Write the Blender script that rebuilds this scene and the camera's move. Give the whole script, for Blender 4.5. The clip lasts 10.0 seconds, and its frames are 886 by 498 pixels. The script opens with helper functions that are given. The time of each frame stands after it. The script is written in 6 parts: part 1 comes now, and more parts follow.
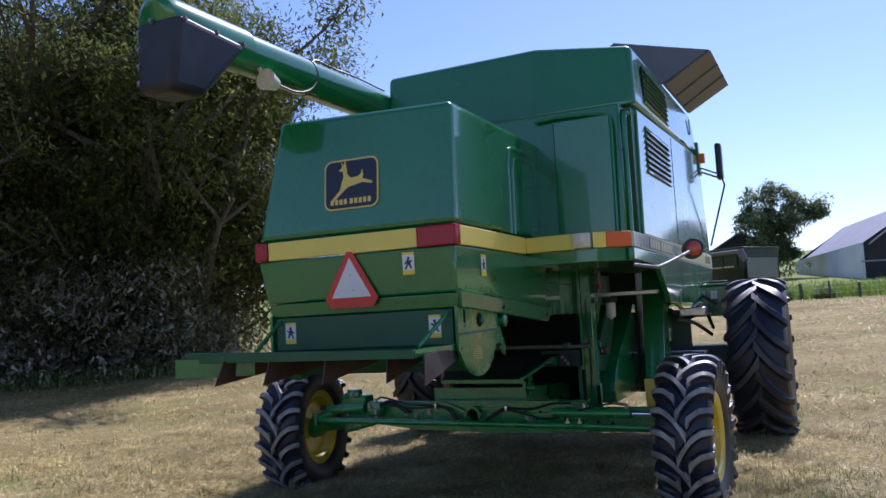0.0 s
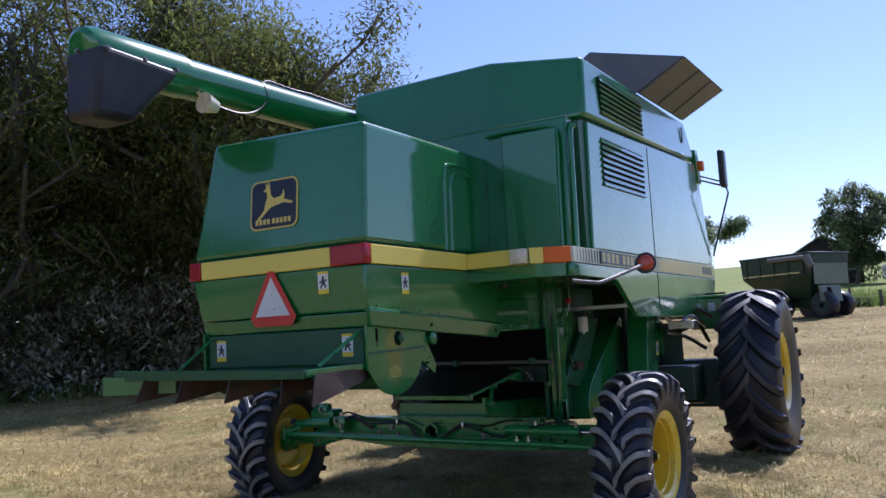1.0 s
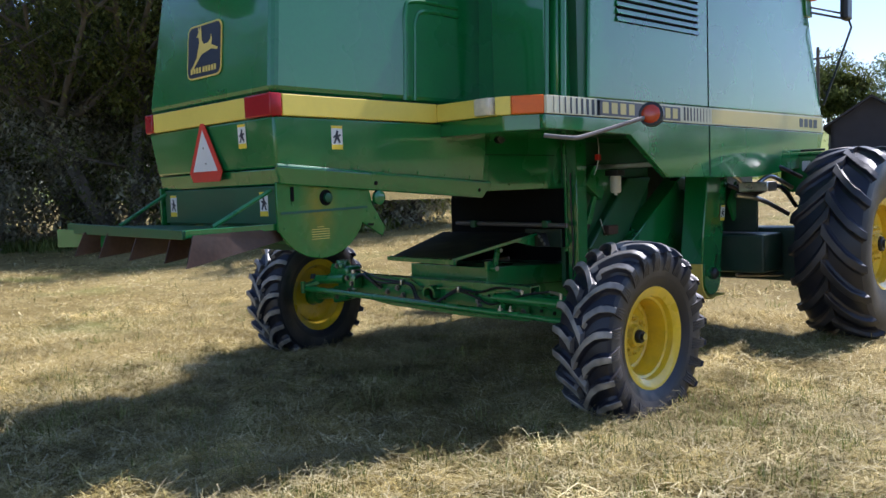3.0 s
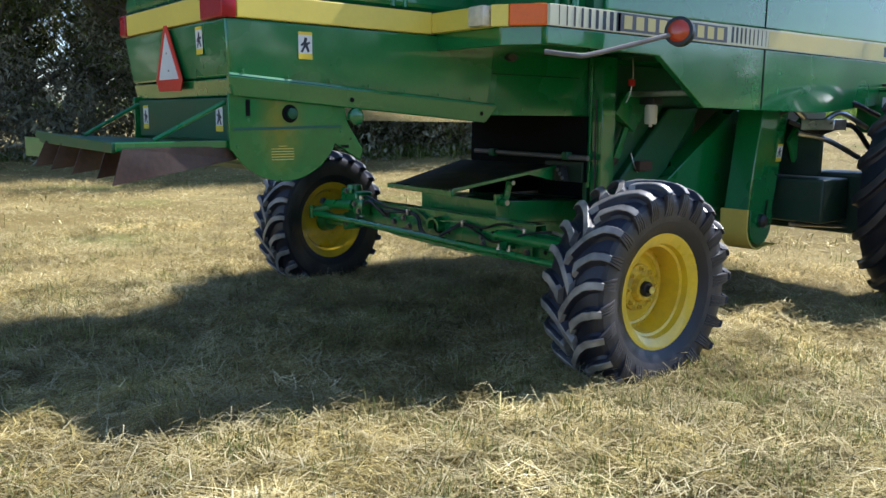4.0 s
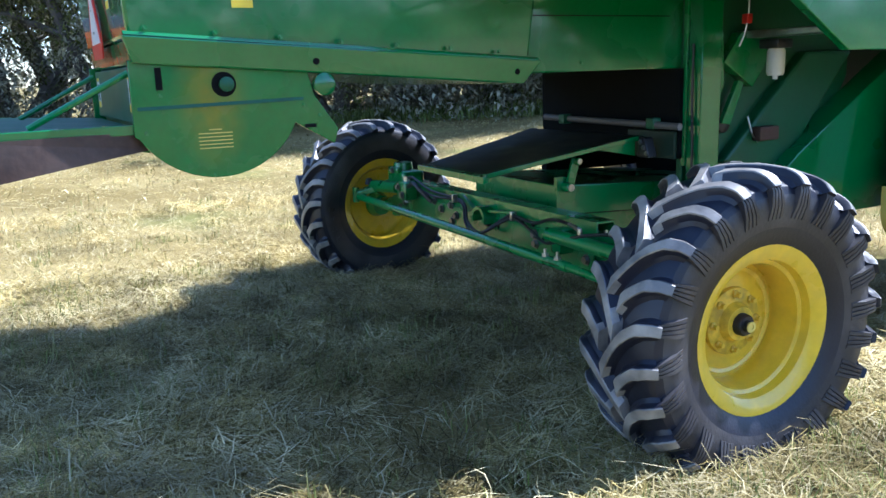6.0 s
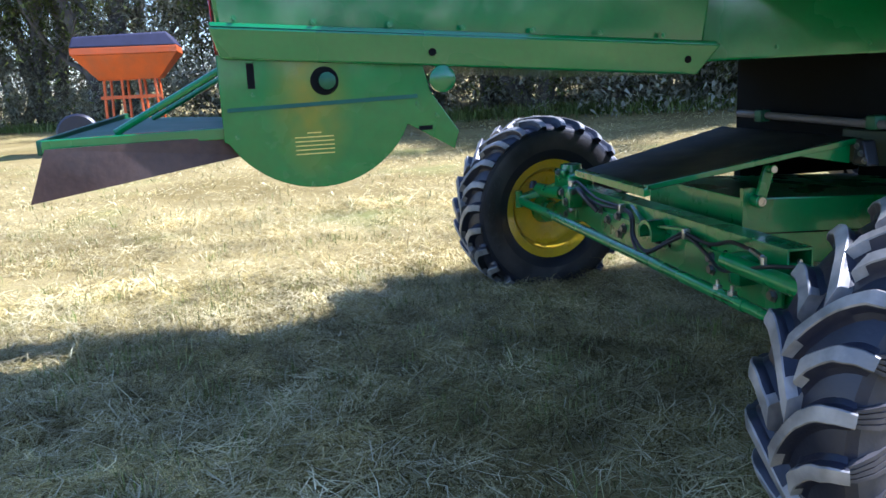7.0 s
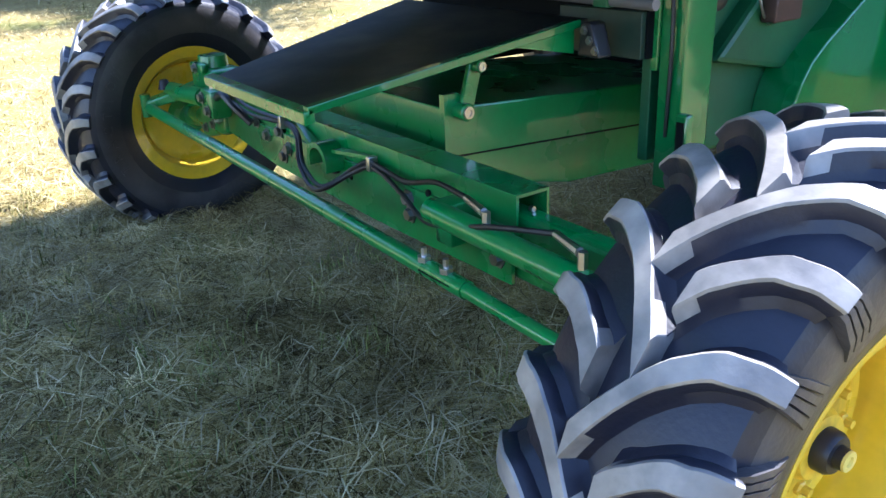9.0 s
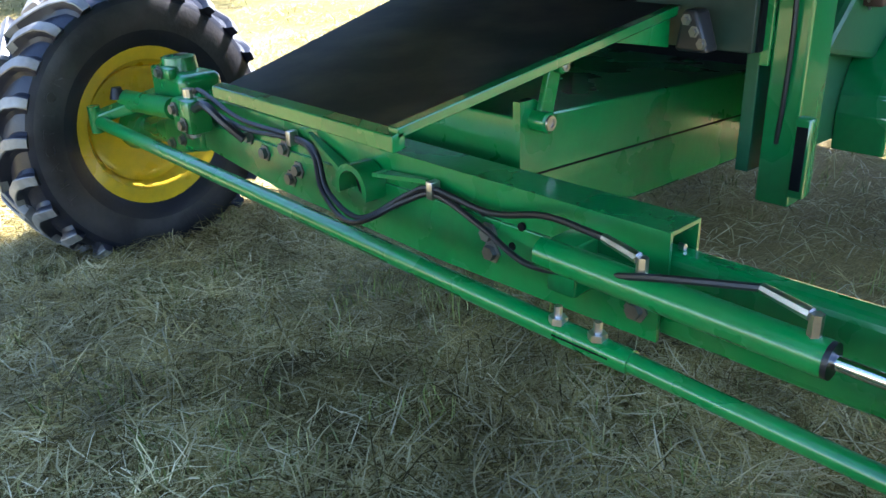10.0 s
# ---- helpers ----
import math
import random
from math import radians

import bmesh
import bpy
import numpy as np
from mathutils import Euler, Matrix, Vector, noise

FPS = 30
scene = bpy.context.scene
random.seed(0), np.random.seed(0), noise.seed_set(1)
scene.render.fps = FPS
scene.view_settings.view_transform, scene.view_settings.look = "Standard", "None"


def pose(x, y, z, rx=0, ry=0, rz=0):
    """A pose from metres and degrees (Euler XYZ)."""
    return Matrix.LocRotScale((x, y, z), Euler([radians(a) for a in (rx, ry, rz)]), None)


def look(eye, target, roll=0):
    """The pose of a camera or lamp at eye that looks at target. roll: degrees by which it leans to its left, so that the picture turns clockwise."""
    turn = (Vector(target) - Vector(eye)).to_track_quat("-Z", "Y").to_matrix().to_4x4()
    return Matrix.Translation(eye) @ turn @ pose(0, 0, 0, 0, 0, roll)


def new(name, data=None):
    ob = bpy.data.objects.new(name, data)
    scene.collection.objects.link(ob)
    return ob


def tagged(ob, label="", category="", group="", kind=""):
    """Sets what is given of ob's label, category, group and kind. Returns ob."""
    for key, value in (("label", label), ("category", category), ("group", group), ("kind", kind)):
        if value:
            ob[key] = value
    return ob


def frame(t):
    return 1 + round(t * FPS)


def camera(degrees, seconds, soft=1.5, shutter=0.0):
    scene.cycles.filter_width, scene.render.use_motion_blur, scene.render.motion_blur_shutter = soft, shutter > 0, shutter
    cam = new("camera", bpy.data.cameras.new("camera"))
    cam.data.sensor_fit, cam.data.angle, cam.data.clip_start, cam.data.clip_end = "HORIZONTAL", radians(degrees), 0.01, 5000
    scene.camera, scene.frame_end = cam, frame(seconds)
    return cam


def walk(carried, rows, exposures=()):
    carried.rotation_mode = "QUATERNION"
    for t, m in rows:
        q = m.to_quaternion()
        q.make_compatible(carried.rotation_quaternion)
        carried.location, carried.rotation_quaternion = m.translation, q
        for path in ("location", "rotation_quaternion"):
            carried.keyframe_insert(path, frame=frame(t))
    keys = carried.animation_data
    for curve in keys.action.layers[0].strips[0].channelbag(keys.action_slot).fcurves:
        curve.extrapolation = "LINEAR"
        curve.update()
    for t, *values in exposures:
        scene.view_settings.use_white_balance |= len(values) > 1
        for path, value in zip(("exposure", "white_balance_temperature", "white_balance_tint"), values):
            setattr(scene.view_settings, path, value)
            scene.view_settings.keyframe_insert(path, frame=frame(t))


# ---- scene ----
cam = camera(57.2, 10.0)
PATH = [
    (0, (0.145, 0.269, 1.491), (-0.686, 2.08, 1.663), -3.1),
    (0.5, (0.619, 0.495, 1.502), (-0.299, 2.263, 1.684), -3.1),
    (1, (1.074, 0.753, 1.51), (0.079, 2.477, 1.709), -3.2),
    (1.5, (1.441, 1.068, 1.505), (0.313, 2.705, 1.728), -2.9),
    (2, (1.779, 1.406, 1.497), (0.531, 2.953, 1.717), -2.3),
    (2.5, (1.974, 1.777, 1.488), (0.649, 3.271, 1.589), -2.0),
    (2.7, (2.025, 1.95, 1.491), (0.67, 3.421, 1.464), -1.9),
    (3, (2.061, 2.212, 1.497), (0.667, 3.639, 1.352), -2.0),
    (3.2, (2.088, 2.364, 1.505), (0.668, 3.759, 1.308), -1.8),
    (4.3, (2.074, 3.314, 1.448), (0.519, 4.517, 1.084), 1.2),
    (4.5, (2.051, 3.444, 1.469), (0.483, 4.621, 1.071), 1.7),
    (5, (1.922, 3.829, 1.482), (0.311, 4.94, 1.072), 1.9),
    (5.5, (1.694, 4.179, 1.486), (0.031, 5.208, 1.07), -0.5),
    (6, (1.398, 4.473, 1.485), (-0.328, 5.392, 1.065), -1.9),
    (6.2, (1.305, 4.588, 1.486), (-0.5, 5.345, 1.075), -2.8),
    (7.3, (0.843, 5.169, 1.472), (-1.065, 5.599, 1.051), -2.8),
    (7.5, (0.751, 5.299, 1.481), (-1.135, 5.786, 1.03), -2.5),
    (8, (0.497, 5.588, 1.503), (-1.27, 6.385, 1.01), -0.2),
    (8.5, (0.175, 5.674, 1.506), (-1.481, 6.629, 0.918), -0.1),
    (9, (-0.136, 5.65, 1.453), (-1.654, 6.704, 0.687), -2.3),
    (9.5, (-0.464, 5.661, 1.423), (-1.888, 6.816, 0.625), -2.0),
    (10, (-0.864, 5.586, 1.409), (-2.225, 6.817, 0.613), -2.3),
]
walk(cam, [(t, look(eye, target, roll)) for t, eye, target, roll in PATH],
     exposures=[(0, 0.14, 5430, 28), (2.0, 0.24, 5560, 27), (2.6, 0.58, 5550, 24), (3.2, 0.56, 5850, 18), (4.5, 0.82, 5600, 13), (5.0, 0.84, 5500, 13), (6.0, 1.37, 5120, 15), (7.3, 1.47, 5120, 20), (8.5, 2.0, 5130, 19), (9.2, 2.35, 5500, 18), (10, 2.62, 5650, 15)])

# ---- world, sun ----
SUN_EL, SUN_AZ = radians(50.5), radians(6)   # ahead of the machine, a little to its right
world = bpy.data.worlds.new("sky")
scene.world = world
world.use_nodes = True
wn = world.node_tree.nodes
sky = wn.new("ShaderNodeTexSky")
sky.sky_type = "NISHITA"
sky.sun_disc = False
sky.sun_elevation = SUN_EL
sky.sun_rotation = SUN_AZ
sky.air_density, sky.dust_density, sky.ozone_density = 1.0, 0.25, 1.4
wn["Background"].inputs["Strength"].default_value = 0.13
world.node_tree.links.new(sky.outputs["Color"], wn["Background"].inputs["Color"])
sun = new("sun", bpy.data.lights.new("sun", "SUN"))
sun.data.energy, sun.data.angle, sun.data.color = 5.0, radians(0.55), (1.0, 0.95, 0.86)
sun.matrix_world = look((0, 20, 30), (-math.sin(SUN_AZ) * math.cos(SUN_EL), 20 - math.cos(SUN_AZ) * math.cos(SUN_EL), 30 - math.sin(SUN_EL)))


# ---- materials ----
def mat(name, color, rough=0.5, metal=0.0, var=0.12, scale=6.0, bump=0.0, bump_scale=60.0, coat=0.0, coat_ior=1.5, dirt=None, dirt_amount=0.0, dirt_scale=3.0, spec=0.5, detail=40.0, rough_var=0.1):
    """A painted or plain surface: two scales of tone, an optional layer of dust or dirt, and fine relief."""
    m = bpy.data.materials.new(name)
    m.use_nodes = True
    nt = m.node_tree
    n, ln = nt.nodes, nt.links
    b = n["Principled BSDF"]
    tc = n.new("ShaderNodeTexCoord")
    def noise_tex(s, d=4.0):
        t = n.new("ShaderNodeTexNoise")
        t.inputs["Scale"].default_value, t.inputs["Detail"].default_value = s, d
        ln.new(tc.outputs["Object"], t.inputs["Vector"])
        return t
    big, fine = noise_tex(scale), noise_tex(detail)
    add = n.new("ShaderNodeMath")
    add.operation = "MULTIPLY_ADD"
    ln.new(fine.outputs["Fac"], add.inputs[0])
    add.inputs[1].default_value = 0.5
    ln.new(big.outputs["Fac"], add.inputs[2])
    ramp = n.new("ShaderNodeMapRange")
    ramp.inputs["From Min"].default_value, ramp.inputs["From Max"].default_value = 0.45, 1.05
    ramp.inputs["To Min"].default_value, ramp.inputs["To Max"].default_value = 1 - var, 1 + var
    ln.new(add.outputs[0], ramp.inputs["Value"])
    mul = n.new("ShaderNodeMix")
    mul.data_type, mul.blend_type = "RGBA", "MULTIPLY"
    mul.inputs["Factor"].default_value = 1
    mul.inputs["A"].default_value = (*color, 1)
    ln.new(ramp.outputs[0], mul.inputs["B"])
    out = mul.outputs["Result"]
    if dirt:
        dn = noise_tex(dirt_scale, 7.0)
        dr = n.new("ShaderNodeMapRange")
        dr.inputs["From Min"].default_value, dr.inputs["From Max"].default_value = 0.42, 0.72
        dr.inputs["To Max"].default_value = dirt_amount
        ln.new(dn.outputs["Fac"], dr.inputs["Value"])
        mx = n.new("ShaderNodeMix")
        mx.data_type = "RGBA"
        ln.new(dr.outputs[0], mx.inputs["Factor"])
        ln.new(out, mx.inputs["A"])
        mx.inputs["B"].default_value = (*dirt, 1)
        out = mx.outputs["Result"]
    ln.new(out, b.inputs["Base Color"])
    rr = n.new("ShaderNodeMapRange")
    rr.inputs["To Min"].default_value, rr.inputs["To Max"].default_value = max(0.02, rough - rough_var), min(1, rough + rough_var)
    ln.new(big.outputs["Fac"], rr.inputs["Value"])
    ln.new(rr.outputs[0], b.inputs["Roughness"])
    b.inputs["Metallic"].default_value = metal
    b.inputs["Specular IOR Level"].default_value = spec
    b.inputs["Coat Weight"].default_value = coat
    b.inputs["Coat Roughness"].default_value = 0.06
    b.inputs["Coat IOR"].default_value = coat_ior
    if bump:
        bn = noise_tex(bump_scale, 3.0)
        bp = n.new("ShaderNodeBump")
        bp.inputs["Strength"].default_value, bp.inputs["Distance"].default_value = bump, 0.01
        ln.new(bn.outputs["Fac"], bp.inputs["Height"])
        ln.new(bp.outputs[0], b.inputs["Normal"])
    return m


GREEN = mat("green_paint", (0.007, 0.155, 0.036), 0.28, var=0.16, scale=1.2, coat=1.0, coat_ior=1.58, spec=0.3, dirt=(0.10, 0.16, 0.08), dirt_amount=0.03, dirt_scale=2.2, bump=0.04, bump_scale=5.0)
GREEN_STREAKED = mat("streaked_green_paint", (0.008, 0.160, 0.030), 0.26, var=0.2, scale=3, coat=0.8, coat_ior=1.45, spec=0.3, dirt=(0.08, 0.15, 0.015), dirt_amount=0.25, dirt_scale=4.5, bump=0.05, bump_scale=9)
def streak(m, y, z, half_y, half_z, color):
    """A streak of another tint, broad as given, about a point of a side plate."""
    n, ln = m.node_tree.nodes, m.node_tree.links
    b = n["Principled BSDF"]
    tc, mp, sp, nz = n.new("ShaderNodeTexCoord"), n.new("ShaderNodeMapping"), n.new("ShaderNodeTexGradient"), n.new("ShaderNodeTexNoise")
    mp.inputs["Location"].default_value = (0, -y / half_y, -z / half_z)
    mp.inputs["Scale"].default_value = (0, 1 / half_y, 1 / half_z)
    sp.gradient_type = "SPHERICAL"
    nz.inputs["Scale"].default_value, nz.inputs["Detail"].default_value = 14, 5
    ln.new(tc.outputs["Object"], mp.inputs["Vector"])
    ln.new(tc.outputs["Object"], nz.inputs["Vector"])
    ln.new(mp.outputs["Vector"], sp.inputs["Vector"])
    mul, mx = n.new("ShaderNodeMath"), n.new("ShaderNodeMix")
    mul.operation, mul.use_clamp = "MULTIPLY", True
    ln.new(sp.outputs["Fac"], mul.inputs[0])
    ln.new(nz.outputs["Fac"], mul.inputs[1])
    gain = n.new("ShaderNodeMath")
    gain.operation, gain.use_clamp = "MULTIPLY", True
    gain.inputs[1].default_value = 1.9
    ln.new(mul.outputs[0], gain.inputs[0])
    mx.data_type = "RGBA"
    ln.new(gain.outputs[0], mx.inputs["Factor"])
    ln.new(b.inputs["Base Color"].links[0].from_socket, mx.inputs["A"])
    mx.inputs["B"].default_value = (*color, 1)
    ln.new(mx.outputs["Result"], b.inputs["Base Color"])


streak(GREEN_STREAKED, 5.22, 1.42, 0.16, 0.30, (0.19, 0.19, 0.012))
GREEN_OLD = mat("dusty_green_paint", (0.009, 0.190, 0.040), 0.28, var=0.2, scale=4, coat=0.5, dirt=(0.15, 0.17, 0.07), dirt_amount=0.16, dirt_scale=7, bump=0.08, bump_scale=40)
# Serves dark parts and green parts in shade: their shade is in the colour.
GREEN_DARK = mat("dark_and_shaded_green_paint", (0.007, 0.085, 0.030), 0.45, var=0.2, scale=4, dirt=(0.05, 0.07, 0.04), dirt_amount=0.2, dirt_scale=5)
# Green darkened to stand for deep shade, with some random dirt mixed in.
GREEN_DEEP_SHADE = mat("deep_shade_green_with_dirt", (0.007, 0.032, 0.018), 0.5, var=0.3, scale=4, dirt=(0.05, 0.045, 0.035), dirt_amount=0.4, dirt_scale=5)
YELLOW = mat("yellow_wheel_paint", (0.80, 0.53, 0.012), 0.30, var=0.1, scale=5, coat=0.6, dirt=(0.35, 0.25, 0.10), dirt_amount=0.22, dirt_scale=9)
STRIPE = mat("yellow_stripe", (0.80, 0.64, 0.10), 0.4, var=0.06, scale=4)
PALE = mat("pale_stripe", (0.62, 0.60, 0.42), 0.35, var=0.05, scale=4)
RUBBER = mat("tyre_rubber", (0.011, 0.012, 0.022), 0.42, var=0.25, scale=5, dirt=(0.07, 0.066, 0.072), dirt_amount=0.08, dirt_scale=6, bump=0.10, bump_scale=90, detail=60)
SIDEWALL = mat("dusty_tyre_side", (0.024, 0.023, 0.028), 0.45, var=0.25, scale=5, dirt=(0.15, 0.135, 0.13), dirt_amount=0.42, dirt_scale=4, bump=0.15, bump_scale=60, detail=60)
LUG = mat("worn_dusty_tread_bars", (0.15, 0.14, 0.128), 0.42, var=0.25, scale=7, dirt=(0.50, 0.455, 0.40), dirt_amount=0.6, dirt_scale=9, bump=0.05, bump_scale=90, spec=0.9, detail=60)
BLACK_RUBBER = mat("black_rubber", (0.012, 0.012, 0.018), 0.5, var=0.3, scale=3, dirt=(0.10, 0.09, 0.09), dirt_amount=0.25, bump=0.1, bump_scale=20)
HOSE = mat("hose_rubber", (0.012, 0.012, 0.013), 0.45, var=0.2, scale=8)
STEEL = mat("bare_steel", (0.55, 0.54, 0.52), 0.32, metal=1.0, var=0.2, scale=8, dirt=(0.2, 0.15, 0.1), dirt_amount=0.4, dirt_scale=12)
HUB = mat("greasy_hub_paint", (0.70, 0.46, 0.02), 0.42, var=0.25, scale=20, dirt=(0.12, 0.07, 0.03), dirt_amount=0.45, dirt_scale=22)
STRIPE_FADED = mat("faded_yellow_stripe", (0.64, 0.53, 0.20), 0.4, var=0.06, scale=4)
LAMP_ORANGE = mat("deep_orange_lens", (0.50, 0.05, 0.012), 0.2, var=0.15, coat=0.5)
STEEL_DULL = mat("dull_bolt_steel", (0.26, 0.25, 0.23), 0.45, metal=0.9, var=0.3, scale=30, dirt=(0.10, 0.07, 0.05), dirt_amount=0.5, dirt_scale=25)
CHROME = mat("chrome_rod", (0.8, 0.8, 0.8), 0.12, metal=1.0, var=0.05)
RUST = mat("rusty_steel", (0.060, 0.032, 0.023), 0.5, metal=0.3, var=0.5, scale=4, dirt=(0.30, 0.26, 0.24), dirt_amount=0.22, dirt_scale=2.2, bump=0.1, bump_scale=40)
# Near-black standing for the shade inside holes, gaps and openings; also seams.
DARK = mat("shade_and_seam_black", (0.006, 0.007, 0.007), 0.8, var=0.3, spec=0.1)
BLACK = mat("black_plastic", (0.012, 0.012, 0.014), 0.4, var=0.2)
RED_LENS = mat("red_lens", (0.34, 0.005, 0.010), 0.3, var=0.1, coat=0.15, spec=0.3)
AMBER = mat("amber_lens", (0.75, 0.14, 0.008), 0.3, var=0.1, coat=0.2, spec=0.3)
CLEAR_LENS = mat("clear_lens", (0.70, 0.62, 0.45), 0.15, var=0.15, scale=30, coat=0.6)
WHITE = mat("white_reflector", (0.72, 0.72, 0.70), 0.4, var=0.06, dirt=(0.35, 0.33, 0.30), dirt_amount=0.3)
RED = mat("red_reflector", (0.62, 0.035, 0.02), 0.4, var=0.1)
DECAL_WHITE = mat("decal_white", (0.75, 0.75, 0.72), 0.45, var=0.05)
DECAL_YELLOW = mat("decal_yellow", (0.80, 0.60, 0.03), 0.45, var=0.05)
DECAL_BLACK = mat("decal_black", (0.010, 0.012, 0.025), 0.35, var=0.1)
DECAL_GOLD = mat("decal_gold", (0.70, 0.55, 0.12), 0.45, var=0.08)
CANVAS = mat("black_tray_sheet", (0.014, 0.015, 0.013), 0.5, var=0.35, scale=4, spec=0.3, dirt=(0.13, 0.10, 0.065), dirt_amount=0.5, dirt_scale=5)
GREY_SHEET = mat("grey_galvanised_sheet", (0.16, 0.15, 0.145), 0.55, metal=0.3, var=0.15, scale=3)
NAME_FIELD = mat("grey_name_field", (0.085, 0.08, 0.095), 0.4, var=0.1)
CUP = mat("white_filter_bowl", (0.62, 0.62, 0.58), 0.35, var=0.1)


# ---- mesh helpers ----
def bm_new():
    return bmesh.new()


def box(bm, x0, x1, y0, y1, z0, z1, bevel=0.0, seg=2):
    vs = [bm.verts.new((x, y, z)) for x in (x0, x1) for y in (y0, y1) for z in (z0, z1)]
    fs = [bm.faces.new([vs[i] for i in f]) for f in ((0, 1, 3, 2), (4, 6, 7, 5), (0, 4, 5, 1), (2, 3, 7, 6), (0, 2, 6, 4), (1, 5, 7, 3))]
    if bevel:
        bmesh.ops.bevel(bm, geom=list({e for f in fs for e in f.edges}), offset=bevel, segments=seg, affect="EDGES", profile=0.5)
    return bm


def hexa(bm, pts, bevel=0.0, seg=2):
    """A block from 8 corners: four below, counter-clockwise, then the four above them."""
    vs = [bm.verts.new(p) for p in pts]
    fs = [bm.faces.new([vs[i] for i in f]) for f in ((3, 2, 1, 0), (4, 5, 6, 7), (0, 1, 5, 4), (1, 2, 6, 5), (2, 3, 7, 6), (3, 0, 4, 7))]
    if bevel:
        bmesh.ops.bevel(bm, geom=list({e for f in fs for e in f.edges}), offset=bevel, segments=seg, affect="EDGES", profile=0.5)
    return bm


def prism(bm, poly, axis, a, b, bevel=0.0, seg=2):
    """A polygon of (u, v) pulled along an axis from a to b. Axis x: (y, z); y: (x, z); z: (x, y)."""
    def at(u, v, w):
        return {"x": (w, u, v), "y": (u, w, v), "z": (u, v, w)}[axis]
    lo, hi = [bm.verts.new(at(u, v, a)) for u, v in poly], [bm.verts.new(at(u, v, b)) for u, v in poly]
    n = len(poly)
    fs = [bm.faces.new(lo), bm.faces.new(hi[::-1])]
    fs += [bm.faces.new((lo[i], lo[i - 1], hi[i - 1], hi[i])) for i in range(n)]
    bmesh.ops.recalc_face_normals(bm, faces=fs)
    if bevel:
        bmesh.ops.bevel(bm, geom=list({e for f in fs for e in f.edges}), offset=bevel, segments=seg, affect="EDGES", profile=0.5)
    return bm


def frame_at(d):
    d = Vector(d).normalized()
    u = d.cross(Vector((0, 0, 1)) if abs(d.z) < 0.9 else Vector((1, 0, 0))).normalized()
    return u, d.cross(u).normalized()


def rod(bm, a, b, r, r2=None, n=12):
    """A round bar from a to b with closed ends."""
    a, b = Vector(a), Vector(b)
    u, v = frame_at(b - a)
    r2 = r if r2 is None else r2
    rings = [[bm.verts.new(c + (u * math.cos(i * 2 * math.pi / n) + v * math.sin(i * 2 * math.pi / n)) * q) for i in range(n)] for c, q in ((a, r), (b, r2))]
    fs = [bm.faces.new((rings[0][i - 1], rings[0][i], rings[1][i], rings[1][i - 1])) for i in range(n)]
    fs += [bm.faces.new(rings[0]), bm.faces.new(rings[1][::-1])]
    bmesh.ops.recalc_face_normals(bm, faces=fs)
    return bm


def smooth_path(pts, steps=6):
    """Catmull-Rom points through the given ones."""
    p = [Vector(q) for q in pts]
    p = [2 * p[0] - p[1]] + p + [2 * p[-1] - p[-2]]
    out = []
    for i in range(1, len(p) - 2):
        for k in range(steps):
            t = k / steps
            a, b, c, d = p[i - 1:i + 3]
            out.append(0.5 * (2 * b + (c - a) * t + (2 * a - 5 * b + 4 * c - d) * t * t + (3 * b - a - 3 * c + d) * t ** 3))
    return out + [p[-2]]


def tube(bm, pts, r, n=8):
    """A round bar or hose along a line of points."""
    pts = [Vector(p) for p in pts]
    rings, u = [], None
    for i, p in enumerate(pts):
        d = (pts[min(i + 1, len(pts) - 1)] - pts[max(i - 1, 0)]).normalized()
        if u is None:
            u, v = frame_at(d)
        u = (u - d * u.dot(d)).normalized()
        v = d.cross(u)
        q = r(i / (len(pts) - 1)) if callable(r) else r
        rings.append([bm.verts.new(p + (u * math.cos(k * 2 * math.pi / n) + v * math.sin(k * 2 * math.pi / n)) * q) for k in range(n)])
    fs = [bm.faces.new((s[k - 1], s[k], w[k], w[k - 1])) for s, w in zip(rings, rings[1:]) for k in range(n)]
    fs += [bm.faces.new(rings[0]), bm.faces.new(rings[-1][::-1])]
    bmesh.ops.recalc_face_normals(bm, faces=fs)
    return bm


def lathe(bm, profile, centre, n=48, closed=False):
    """A profile of (x, r) turned about a line along x through the centre."""
    cx, cy, cz = centre
    rings = []
    for x, r in profile:
        rings.append([bm.verts.new((cx + x, cy + r * math.cos(k * 2 * math.pi / n), cz + r * math.sin(k * 2 * math.pi / n))) for k in range(n)])
    pairs = list(zip(rings, rings[1:])) + ([(rings[-1], rings[0])] if closed else [])
    fs = [bm.faces.new((s[k - 1], s[k], w[k], w[k - 1])) for s, w in pairs for k in range(n)]
    if not closed:
        fs += [bm.faces.new(rings[0]), bm.faces.new(rings[-1][::-1])]
    bmesh.ops.recalc_face_normals(bm, faces=fs)
    return bm


def mesh_of(name, bm, material, smooth=35):
    me = bpy.data.meshes.new(name)
    bm.to_mesh(me)
    bm.free()
    me.materials.append(material)
    if smooth:
        me.polygons.foreach_set("use_smooth", [True] * len(me.polygons))
        me.set_sharp_from_angle(angle=radians(smooth))
        area = np.array([p.area for p in me.polygons])
        if len(area) > 20:
            me.polygons.foreach_set("use_smooth", [bool(a < 20 * np.median(area)) for a in area])
    return me


def part(name, bm, material, parent, label="", smooth=35):
    """One mesh as a part of a thing, or a thing of its own with no parent. Its points are in the world's metres."""
    ob = new(name, mesh_of(name, bm, material, smooth))
    if parent:
        ob.parent = parent
        ob.matrix_parent_inverse = base_of(parent).inverted()
    if label:
        ob["label"] = label
    return ob


